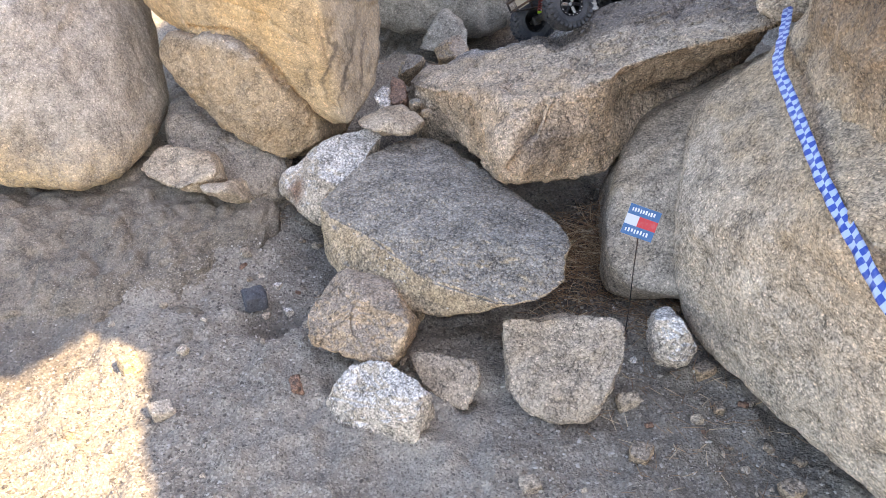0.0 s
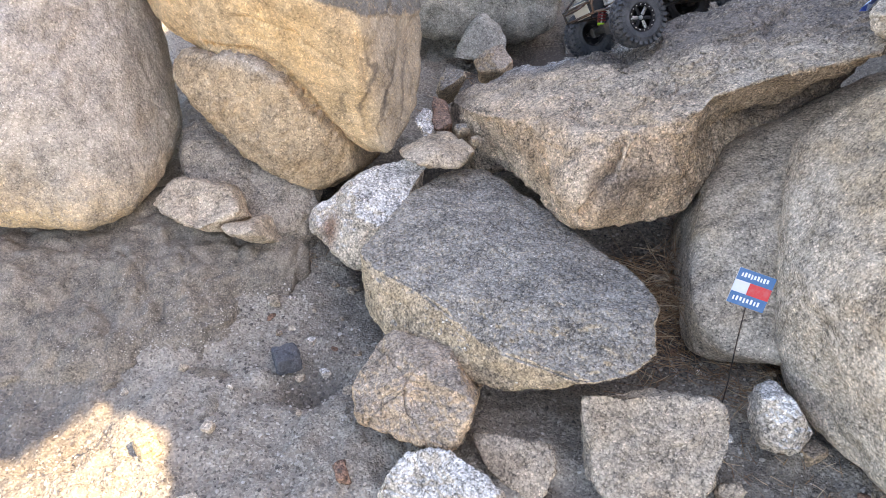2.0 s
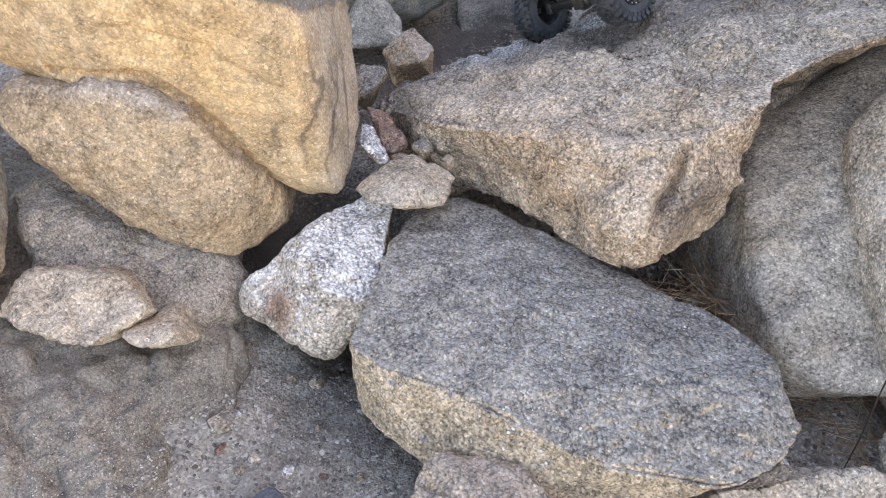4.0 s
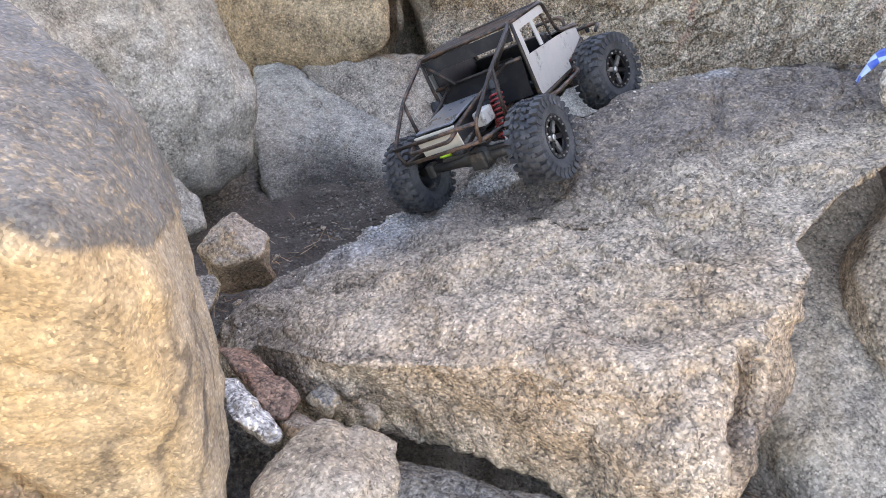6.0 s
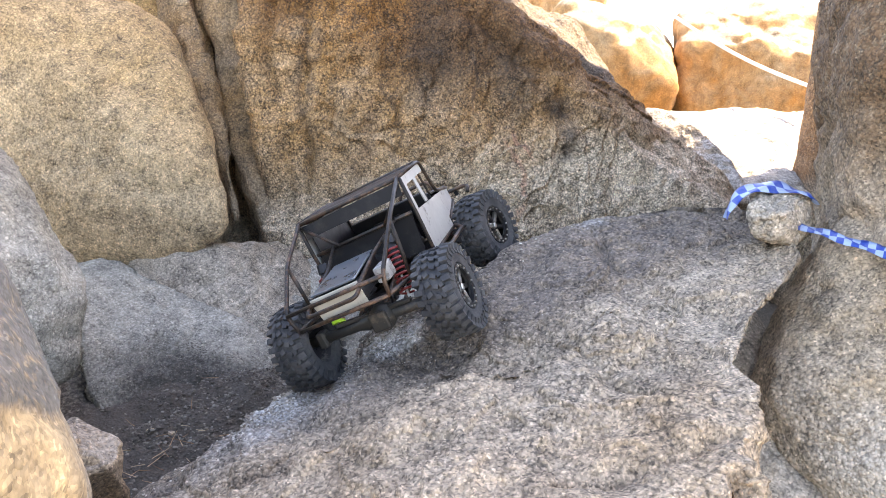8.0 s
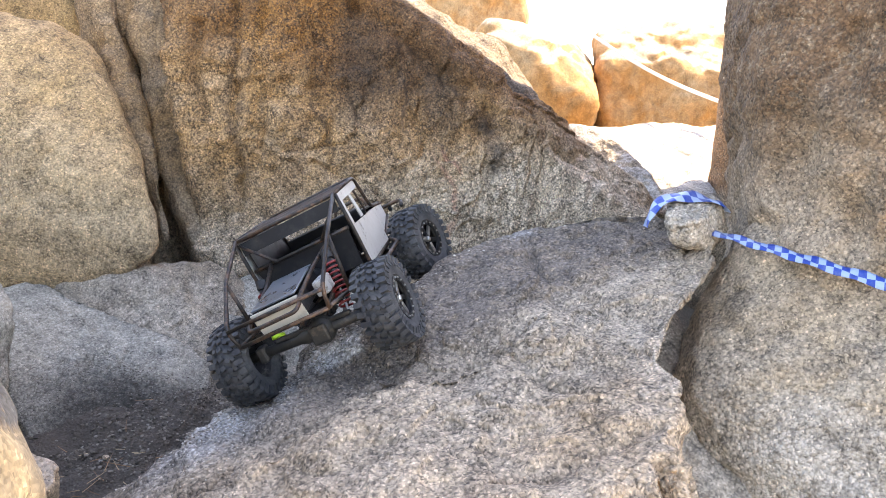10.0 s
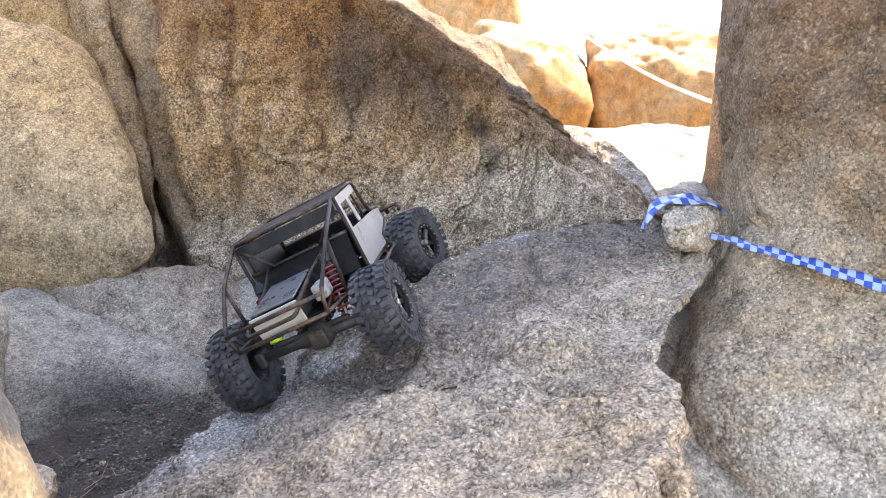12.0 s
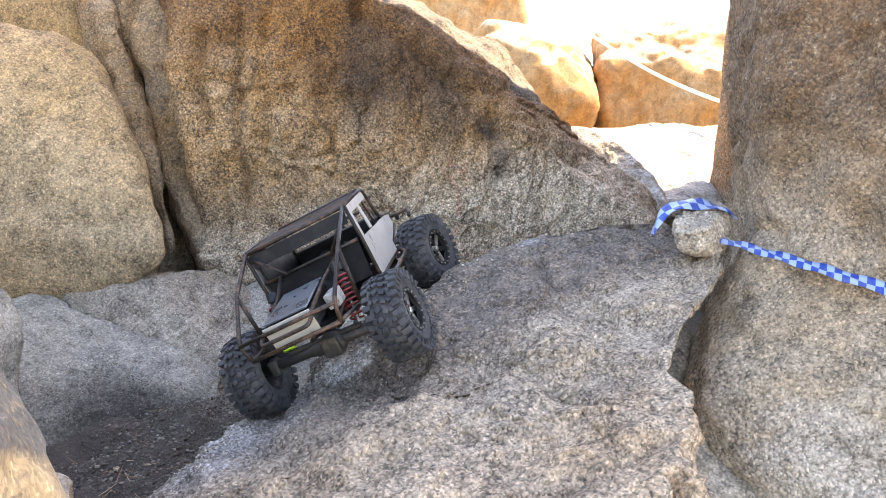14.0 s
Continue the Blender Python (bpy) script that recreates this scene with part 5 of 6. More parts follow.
def tyre_bm():
    w, r = TYRE_W / 2, TYRE_R - 0.005
    bm = turned([(-w * 0.62, 0.030), (-w * 0.95, 0.036), (-w * 1.0, 0.048), (-w * 0.93, r - 0.005), (-w * 0.72, r), (0, r + 0.0015), (w * 0.72, r), (w * 0.93, r - 0.005), (w, 0.048), (w * 0.95, 0.036), (w * 0.62, 0.030)], 48)
    count = 28
    for k in range(count):
        a = 360 * k / count
        for side in (-1, 1):
            # shoulder block, wrapping over the sidewall, and two staggered inner blocks
            m = pose(0, 0, 0, a + (3 if side > 0 else -3), 0, 0)
            long = 0.0120 if k % 2 else 0.0145
            bmesh.ops.create_cube(bm, size=1.0, matrix=m @ pose(side * (w - long * 0.42), 0, r + 0.0010, 0, side * 14, side * 8) @ Matrix.Diagonal((long, 0.0082, 0.0080, 1)))
            bmesh.ops.create_cube(bm, size=1.0, matrix=m @ pose(side * (w * 0.97), 0, r - 0.0080, 0, side * 72, 0) @ Matrix.Diagonal((0.010, 0.0064, 0.0030, 1)))
            m = pose(0, 0, 0, a + 6.4 + (2.4 if side > 0 else -2.4), 0, 0)
            bmesh.ops.create_cube(bm, size=1.0, matrix=m @ pose(side * 0.0056, 0, r + 0.0020, 0, side * 3, side * -24) @ Matrix.Diagonal((0.0085, 0.0068, 0.0074, 1)))
            bmesh.ops.create_cube(bm, size=1.0, matrix=m @ pose(side * 0.0140, 0, r + 0.0018, 0, side * 6, side * 20) @ Matrix.Diagonal((0.0062, 0.0074, 0.0074, 1)))
    return bm


def wheel(parent, at, m):
    hub = new("wheel", None)
    hub.empty_display_size = 0.02
    hub.parent, hub.matrix_basis = parent, m
    tyre = part("tyre", tyre_bm(), RUBBER, hub, "knobbly black rubber tyre, dusty", at=None)
    out = 1 if at > 0 else -1
    w = TYRE_W / 2
    part("rim", turned([(-w * 0.8, 0.0345), (-w * 0.7, 0.030), (w * 0.1, 0.029), (w * 0.25, 0.012), (w * 0.5, 0.010), (w * 0.5, 0.0), (w * 0.1, 0.0)], 32), RIM, hub, "black dished wheel rim", smooth=True, at=pose(0, 0, 0, 0, 0, 0 if out > 0 else 180))
    ring = part("beadlock_ring", turned([(w * 0.78, 0.027), (w * 0.92, 0.0275), (w * 0.95, 0.034), (w * 0.80, 0.0355), (w * 0.78, 0.027)], 40), RIM, hub, "black ring dotted with bright bolts", at=pose(0, 0, 0, 0, 0, 0 if out > 0 else 180))
    for k in range(16):
        a = 2 * math.pi * k / 16
        bolt = turned([(0, 0.0016), (0.0018, 0.0016), (0.0022, 0.0)], 6)
        part("bolt", bolt, CHROME, ring, at=pose(w * 0.93, 0.031 * math.cos(a), 0.031 * math.sin(a)))
    for k in range(6):
        a = 2 * math.pi * k / 6
        part("spoke", box((0.006, 0.008, 0.022), (w * 0.62, 0, 0.019), (0, 0, 0), 0.0015), CHROME if k % 2 else RIM, hub, at=pose(0, 0, 0, math.degrees(a), 0, 0 if out > 0 else 0) if out > 0 else pose(0, 0, 0, math.degrees(a), 0, 180))
    part("hub_nut", turned([(0, 0.0055), (w * 0.75, 0.0055), (w * 0.8, 0.004), (w * 0.8, 0)], 6), CHROME, hub, at=pose(0, 0, 0, 0, 0, 0 if out > 0 else 180))
    return hub


def shock(parent, low, high, cap=None):
    low, high = Vector(low), Vector(high)
    way = (high - low).normalized()
    span = (high - low).length
    body = part("shock_body", sweep([low + way * span * 0.42, high - way * 0.004], 0.0075, 12), DARK, parent, "black shock absorber body", smooth=True)
    part("shock_shaft", sweep([low, low + way * span * 0.45], 0.0022, 8), CHROME, body)
    part("shock_end", sweep([high - way * 0.010, high + way * 0.004], 0.0095, 10), DARK, body)
    side = way.orthogonal().normalized()
    other = way.cross(side)
    turns, steps = 9, 12
    coil = []
    for k in range(turns * steps + 1):
        a = 2 * math.pi * k / steps
        coil.append(low + way * (span * 0.08 + span * 0.74 * k / (turns * steps)) + 0.0105 * (math.cos(a) * side + math.sin(a) * other))
    part("spring", sweep(coil, 0.0019, 6), RED, body, "red coil spring", smooth=True)
    if cap:
        part("spring_cup", sweep([low + way * span * 0.02, low + way * span * 0.07], 0.011, 12), cap, body, "lime green spring cup")


def crawler(m, rear_roll):
    car = new("crawler_car", None)
    car.empty_display_size = 0.1
    car.matrix_basis = m
    half, base = 0.125, 0.155
    tube = lambda pts, r=0.0032, label="": part("cage_tube", sweep(bent(pts, 0.016), r, 8), TUBE, car, label, smooth=True)
    # axles and wheels
    for y, roll, name in ((-base, rear_roll, "rear_axle"), (base, 1.7, "front_axle")):
        spot = pose(0, y, 0, 0, roll, 0)
        axle = part(name, turned([(-half + 0.005, 0.0), (-half + 0.005, 0.0075), (-0.03, 0.0085), (-0.018, 0.012), (0.02, 0.012), (0.032, 0.0085), (half - 0.005, 0.0075), (half - 0.005, 0.0)], 16), AXLE, car, "greasy dark solid axle", smooth=True, at=spot)
        part("diff_housing", turned([(-0.016, 0.0), (-0.016, 0.012), (-0.008, 0.021), (0.008, 0.021), (0.016, 0.012), (0.016, 0.0)], 14), AXLE, axle, smooth=True, at=pose(0.012, 0, 0, 0, 0, 90))
        part("diff_cover", box((0.030, 0.010, 0.030), (0.012, -0.018 if y < 0 else 0.018, 0), bevel=0.004), AXLE, axle)
        part("axle_truss", box((0.13, 0.010, 0.006), (0, 0, 0.011), bevel=0.0015), AXLE, axle)
        for side in (-1, 1):
            part("axle_knuckle", box((0.016, 0.022, 0.026), (side * (half - 0.030), 0, 0), bevel=0.004), AXLE, axle)
            steer = -14 if y > 0 else 0
            wheel(car, side, spot @ pose(side * half, 0, 0, random.uniform(0, 20), 0, steer))
            part("link", sweep([Vector(spot @ Vector((side * 0.045, 0, -0.004))), Vector((side * 0.022, 0.03 if y < 0 else -0.02, 0.022))], 0.004, 8), TUBE, car, "steel suspension link", smooth=True)
            part("link", sweep([Vector(spot @ Vector((side * 0.02, 0, 0.014))), Vector((side * 0.030, -0.02 if y < 0 else 0.06, 0.045))], 0.0035, 8), TUBE, car, smooth=True)
            foot = Vector(spot @ Vector((side * 0.062, 0.004, 0.012)))
            shock(car, foot, Vector((side * 0.060, y * 0.72, 0.098)), LIME if (side < 0 and y < 0) else None)
    part("skid_plate", box((0.075, 0.15, 0.004), (0, 0, 0.012), bevel=0.001), DARK, car)
    part("gearbox", box((0.045, 0.06, 0.04), (0, 0.0, 0.036), bevel=0.006), DARK, car, "black gearbox")
    motor = part("motor", turned([(-0.03, 0.0), (-0.03, 0.017), (0.03, 0.017), (0.032, 0.012), (0.032, 0.0)], 24), DARK, car, "black electric motor", smooth=True, at=pose(0.0, -0.075, 0.055, 0, 0, 90))
    part("motor_shaft", turned([(-0.045, 0.0), (-0.045, 0.006), (-0.03, 0.006)], 12), CHROME, motor)
    # cab
    part("roof_panel", prism([(-0.094, -0.048, 0.166), (0.094, -0.048, 0.166), (0.086, 0.085, 0.162), (-0.086, 0.085, 0.162)], 0.004, 0.0012), ROOF, car, "scratched black sheet roof")
    part("rear_valance", prism([(-0.092, -0.050, 0.162), (0.092, -0.050, 0.162), (0.090, -0.054, 0.140), (-0.090, -0.054, 0.140)], 0.002), DARK, car)
    part("rear_bulkhead", prism([(-0.088, -0.050, 0.108), (0.088, -0.050, 0.108), (0.080, -0.046, 0.045), (-0.080, -0.046, 0.045)], 0.003), DARK, car, "black rear bulkhead panel")
    part("cab_floor", box((0.165, 0.15, 0.003), (0, 0.02, 0.030)), DARK, car)
    # black sheets at the left and front, added to paint the cab's shaded inside
    part("inner_liner", prism([(-0.086, -0.044, 0.036), (-0.086, 0.095, 0.036), (-0.082, 0.095, 0.156), (-0.088, -0.044, 0.158)], 0.002), DARK, car, "black sheet added inside to keep the cab dark")
    part("firewall", prism([(-0.080, 0.096, 0.036), (0.080, 0.096, 0.036), (0.080, 0.094, 0.104), (-0.080, 0.094, 0.104)], 0.002), DARK, car)
    part("dash", box((0.15, 0.02, 0.03), (0, 0.085, 0.10), bevel=0.004), DARK, car)
    seat = part("seat", box((0.05, 0.045, 0.012), (0.035, 0.005, 0.05), bevel=0.004), DARK, car)
    part("seat_back", box((0.05, 0.012, 0.065), (0.035, -0.02, 0.08), (12, 0, 0), 0.004), DARK, seat)
    part("electronics_box", box((0.05, 0.04, 0.03), (-0.03, 0.02, 0.05), bevel=0.003), RED, car, "red electronics box")
    for side in (-1, 1):
        x = side * 0.094
        low = side * 0.091
        part("door_panel", prism([(low, -0.046, 0.038), (low, 0.095, 0.038), (x * 0.97, 0.095, 0.100), (x, -0.046, 0.108)], 0.002 * side), SIDE, car, "grey scuffed side panel")
        part("window_post", prism([(x, -0.046, 0.108), (x, -0.030, 0.108), (x, -0.030, 0.160), (x, -0.046, 0.162)], 0.002 * side), SIDE, car)
        part("window_post", prism([(x * 0.98, 0.020, 0.106), (x * 0.98, 0.032, 0.105), (x * 0.95, 0.032, 0.160), (x * 0.95, 0.020, 0.160)], 0.002 * side), SIDE, car)
        part("roof_skirt", prism([(x, -0.046, 0.150), (x * 0.93, 0.085, 0.148), (x * 0.93, 0.085, 0.162), (x, -0.046, 0.166)], 0.002 * side), SIDE, car)
        part("fender", prism([(x * 0.9, 0.10, 0.098), (x * 0.78, 0.215, 0.088), (x * 0.78, 0.215, 0.060), (x * 0.9, 0.10, 0.045)], 0.002 * side), SIDE, car, "grey scuffed fender")
        # cage
        tube([(x * 1.03, -0.050, 0.166), (x * 1.03, -0.052, 0.100), (x * 0.98, -0.046, 0.034), (x * 0.95, 0.10, 0.034)])
        tube([(x * 1.03, -0.050, 0.168), (x * 0.96, 0.088, 0.166), (x * 0.92, 0.112, 0.104), (x * 0.75, 0.225, 0.086)])
        tube([(x * 1.0, -0.050, 0.168), (x * 0.98, -0.150, 0.128), (x * 0.86, -0.238, 0.075), (x * 0.80, -0.236, 0.045)])
        tube([(x * 0.98, -0.046, 0.034), (x * 0.90, -0.16, 0.040), (x * 0.80, -0.236, 0.047)])
        tube([(x * 0.98, -0.15, 0.128), (x * 0.90, -0.16, 0.042)])
        tube([(x * 0.62, -0.052, 0.110), (x * 0.45, -0.140, 0.092), (x * 0.42, -0.238, 0.074)])
        tube([(x * 0.98, -0.052, 0.160), (x * 0.45, -0.060, 0.110)], 0.0026)
        tube([(x * 1.0, -0.048, 0.036), (x * 1.16, -0.03, 0.030), (x * 1.16, 0.085, 0.030), (x * 1.0, 0.10, 0.036)], 0.0035, "bent rock slider bar")
        tube([(x * 0.80, 0.215, 0.060), (x * 0.9, 0.10, 0.036)])
    tube([(-0.097, -0.050, 0.167), (0.097, -0.050, 0.167)])
    tube([(-0.083, 0.088, 0.166), (0.083, 0.088, 0.166)])
    tube([(-0.090, -0.052, 0.110), (0.090, -0.052, 0.110)])
    tube([(-0.081, -0.238, 0.075), (0.081, -0.238, 0.075)])
    tube([(-0.075, -0.236, 0.046), (0.075, -0.236, 0.046)])
    tube([(-0.042, -0.238, 0.072), (-0.040, -0.258, 0.066), (0.040, -0.258, 0.066), (0.042, -0.238, 0.072)], 0.0032, "bent rear hoop bar")
    # tank between the rear tubes
    tank = part("tank_lid", prism([(-0.035, -0.125, 0.092), (0.035, -0.125, 0.092), (0.037, -0.228, 0.083), (-0.037, -0.228, 0.083)], -0.003, 0.0008), STEEL, car, "clouded blue-grey steel plate")
    part("tank_body", prism([(-0.034, -0.125, 0.088), (0.034, -0.125, 0.088), (0.036, -0.226, 0.079), (-0.036, -0.226, 0.079)], 0.030, 0.002), DARK, tank)
    part("tank_end", prism([(-0.040, -0.233, 0.081), (0.040, -0.233, 0.081), (0.038, -0.226, 0.042), (-0.038, -0.226, 0.042)], 0.003, 0.001), CREAM, tank, "cream tank end panel")
    part("receiver_box", box((0.020, 0.034, 0.024), (0.056, -0.170, 0.066), (0, 0, 0), 0.003), SIDE, car, "small grey box beside the tank")
    # bonnet and nose
    bonnet = part("bonnet", prism([(-0.083, 0.092, 0.104), (0.083, 0.092, 0.104), (0.070, 0.222, 0.089), (-0.070, 0.222, 0.089)], 0.003, 0.001), ROOF, car, "black sheet bonnet with a louvred vent")
    for k in range(9):
        part("louvre", box((0.056, 0.0035, 0.0025), (0, 0.122 + 0.0085 * k, 0.1035 - 0.00098 * k), (18, 0, 0)), DARK, bonnet)
    part("bonnet_pin", turned([(0, 0.003), (0.003, 0.003), (0.004, 0)], 10), CHROME, bonnet, at=pose(0, 0.205, 0.094, 0, -90, 0))
    for side in (-1, 1):
        part("bonnet_latch", box((0.004, 0.014, 0.003), (side * 0.034, 0.16, 0.101), bevel=0.001), DARK, bonnet)
        part("bonnet_rib", sweep([(side * 0.052, 0.095, 0.1065), (side * 0.048, 0.220, 0.092)], 0.0015, 6), DARK, bonnet)
        part("head_lamp", turned([(0, 0.0), (0, 0.012), (0.006, 0.012), (0.008, 0.0)], 20), CHROME, car, "small round head lamp", at=pose(side * 0.045, 0.222, 0.072, 0, 0, 90))
    part("windscreen_frame", sweep(bent([(-0.080, 0.094, 0.106), (-0.080, 0.086, 0.160), (0.080, 0.086, 0.160), (0.080, 0.094, 0.106)], 0.01), 0.0022, 6), TUBE, car)
    part("grille", prism([(-0.068, 0.222, 0.088), (0.068, 0.222, 0.088), (0.066, 0.222, 0.050), (-0.066, 0.222, 0.050)], 0.003), DARK, car)
    bumper = part("bumper", sweep(bent([(-0.112, 0.205, 0.066), (-0.104, 0.250, 0.072), (0.104, 0.250, 0.072), (0.112, 0.205, 0.066)], 0.02), 0.0036, 8), TUBE, car, "bent tube front bumper", smooth=True)
    part("bumper_hoop", sweep(bent([(-0.036, 0.250, 0.072), (-0.034, 0.258, 0.108), (0.034, 0.258, 0.108), (0.036, 0.250, 0.072)], 0.014), 0.0034, 8), TUBE, bumper, smooth=True)
    for side in (-1, 1):
        part("bumper_stay", sweep([(side * 0.05, 0.215, 0.060), (side * 0.06, 0.250, 0.072)], 0.003, 8), TUBE, bumper)
        part("shackle", box((0.008, 0.006, 0.014), (side * 0.075, 0.254, 0.066), bevel=0.002), DARK, bumper)
    return tagged(car, "small radio-controlled rock crawler, black roof, rusty tube cage", "toy car")


crawler(pose(0.457, 2.345, 0.539, 10.4, -27.7, -72.3), 1.8)


# ---- checkered tape ----
def tape_material():
    s = Shader("checkered_tape")
    uv = s.n.new("ShaderNodeTexCoord").outputs["UV"]
    check = s.n.new("ShaderNodeTexChecker")
    check.inputs["Scale"].default_value = 1.0
    check.inputs["Color1"].default_value = (0.012, 0.06, 0.34, 1)
    check.inputs["Color2"].default_value = (0.36, 0.47, 0.68, 1)
    s.l.new(uv, check.inputs["Vector"])
    smudge = s.ramp(s.noise(25, 5, 0.7), (0.5, 0.0), (0.8, 0.4))
    return s.done(s.mix(smudge, check.outputs["Color"], (0.45, 0.47, 0.50)), 0.32, s.bump(s.noise(35, 4), 0.4, 0.004))


TAPE = tape_material()


def ribbon(name, spine, across, width, squares, label):
    """A limp plastic band along the spine, with its own direction across at each point."""
    pts, cross = [Vector(q) for q in spine], [Vector(c).normalized() for c in across]
    dense, side = [], []
    for n in range(len(pts) - 1):
        a, b = pts[max(n - 1, 0)], pts[min(n + 2, len(pts) - 1)]
        for k in range(10):
            f = k / 10
            m1, m2 = (pts[n + 1] - a) * 0.5, (b - pts[n]) * 0.5
            dense.append((2 * f**3 - 3 * f**2 + 1) * pts[n] + (f**3 - 2 * f**2 + f) * m1 + (-2 * f**3 + 3 * f**2) * pts[n + 1] + (f**3 - f**2) * m2)
            side.append(cross[n].lerp(cross[n + 1], f).normalized())
    dense.append(pts[-1])
    side.append(cross[-1])
    bm = bmesh.new()
    uv = bm.loops.layers.uv.new("uv")
    rows, along = [], [0.0]
    for n, (q, c) in enumerate(zip(dense, side)):
        if n:
            along.append(along[-1] + (q - dense[n - 1]).length)
        ahead = dense[min(n + 1, len(dense) - 1)] - dense[max(n - 1, 0)]
        out = ahead.cross(c).normalized()
        rows.append([bm.verts.new(q + c * width * (k / 4 - 0.5) + out * 0.0025 * math.sin(9 * along[-1] / 0.1 + 1.3 * k)) for k in range(5)])
    for n in range(len(rows) - 1):
        for k in range(4):
            face = bm.faces.new((rows[n][k], rows[n + 1][k], rows[n + 1][k + 1], rows[n][k + 1]))
            face.smooth = True
            cell = width / squares
            for loop, (r, c) in zip(face.loops, ((n, k), (n + 1, k), (n + 1, k + 1), (n, k + 1))):
                loop[uv].uv = (along[r] / cell, c / 4 * squares)
    mesh = bpy.data.meshes.new(name)
    bm.to_mesh(mesh)
    bm.free()
    mesh.materials.append(TAPE)
    ob = new(name, mesh)
    thick = ob.modifiers.new("thickness", "SOLIDIFY")
    thick.thickness = 0.0006
    return tagged(ob, label, "tape")


# ---- the small sign on its wire ----
def printed(name, colour):
    s = Shader(name)
    return s.done(s.mix(s.ramp(s.noise(60, 5, 0.7), (0.5, 0.0), (0.8, 0.25)), colour, (0.3, 0.3, 0.3)), 0.4)


def small_sign(at, turn):
    sign = new("trail_sign", None)
    sign.matrix_basis = at
    w, h = 0.067, 0.065
    board = part("board", box((w, 0.0025, h), (0, 0, 0), bevel=0.0006), printed("sign_white", (0.52, 0.56, 0.62)), sign, "small printed board, blue bands over white and red fields", at=turn)
    blue, red, white = printed("sign_blue", (0.008, 0.10, 0.26)), printed("sign_red", (0.50, 0.012, 0.02)), printed("sign_lettering", (0.55, 0.62, 0.68))
    for n, z in enumerate((0.0216, -0.0216)):
        part("blue_band", box((w, 0.001, 0.0215), (0, -0.0020, z)), blue, board)
        x = -0.027
        for k in range(9 if n == 0 else 8):
            wide = 0.0036 if k % 3 else 0.0028
            part("lettering_bar", box((wide, 0.0006, 0.0085 if k % 2 else 0.0070), (x + wide / 2, -0.0028, z + 0.0006 * (k % 3))), white, board)
            x += wide + (0.0024 if n == 0 else 0.0032)
    part("red_field", box((0.040, 0.001, 0.0216), (0.0135, -0.0021, 0)), red, board, "red field")
    part("wire_post", sweep([(0.0, 0.004, -0.024), (0.001, 0.003, -0.12), (0.004, 0.0, -0.22), (0.004, 0.0, -0.36)], 0.0013, 6), TUBE, sign, "thin wire post")
    return tagged(sign, "small blue, white and red board on a wire stake", "sign")


wide = Vector((0.943, -0.179, -0.279)).normalized()
back = Vector((0.078, 0.40, 0.91)).cross(wide).normalized()
small_sign(Matrix.Translation((0.412, 1.377, 0.339)), Matrix((wide, back, wide.cross(back))).transposed().to_4x4())


# ---- tape on the boulders ----
ribbon("checkered_tape", [(0.815, 1.850, 0.672), (0.800, 1.800, 0.664), (0.748, 1.675, 0.645), (0.690, 1.539, 0.623), (0.672, 1.415, 0.601), (0.657, 1.285, 0.576), (0.644, 1.172, 0.554), (0.640, 1.086, 0.537), (0.639, 1.006, 0.520), (0.636, 0.905, 0.499), (0.66, 0.80, 0.46)],
    [(1, 0.2, 0.3), (1, 0.1, 0.3), (0.9, 0, 0.5), (0.8, 0, 0.62), (0.75, 0, 0.7), (0.7, 0, 0.75), (0.66, 0.05, 0.78), (0.64, 0.1, 0.8), (0.6, 0.1, 0.8), (0.5, 0.2, 0.9), (0.4, 0.3, 0.9)], 0.025, 2, "blue and white checkered tape stretched over the boulders")
ribbon("checkered_tape", [(0.866, 1.800, 0.700), (0.850, 1.806, 0.712), (0.822, 1.842, 0.722), (0.795, 1.875, 0.720), (0.775, 1.897, 0.708), (0.762, 1.908, 0.685), (0.758, 1.910, 0.668)],
    [(0.5, 0.8, 0.3), (0.5, 0.85, 0.3), (0.6, 0.6, 0.5), (0.7, 0.6, 0.4), (0.8, 0.6, 0.2), (0.85, 0.5, 0.1), (0.85, 0.5, 0)], 0.032, 2, "loose end of checkered tape curling over the stone")

# ---- white rope beyond the gap ----
ROPE = painted("white_rope", (0.78, 0.75, 0.70), (0.6, 0.56, 0.5), 0.8)
rope_ends = (Vector((4.55, 3.34, 1.50)), Vector((3.55, 2.10, 0.95)))
span = [rope_ends[0].lerp(rope_ends[1], k / 16) - Vector((0, 0, 0.05 * math.sin(math.pi * k / 16))) for k in range(17)]
bm = sweep(span, 0.010, 8)
mesh = bpy.data.meshes.new("rope")
bm.to_mesh(mesh)
bm.free()
mesh.materials.append(ROPE)
tagged(new("rope", mesh), "taut white rope strung between sunlit boulders", "rope")


# ---- stones lying on the soil ----
def lying(x, y):
    return float(soil_height(np.array([[x, y, 0.0]]))[0])


def stone_mesh(name, size, material, seed, level=4):
    rng = random.Random(seed)
    corners = [(rng.uniform(0.6, 1) * sx * size[0] / 2, rng.uniform(0.6, 1) * sy * size[1] / 2, rng.uniform(0.5, 1) * sz * size[2] / 2) for sx in (-1, 1) for sy in (-1, 1) for sz in (-1, 1)]
    big = max(size)
    return rock_mesh(name, corners, material, level=level, round_=16, facets=9, lump=0.05 * big, lump_size=0.5 * big, chip=0.02 * big, chip_size=0.15 * big, worn=0.04 * big, seed=seed, grow=1.1)


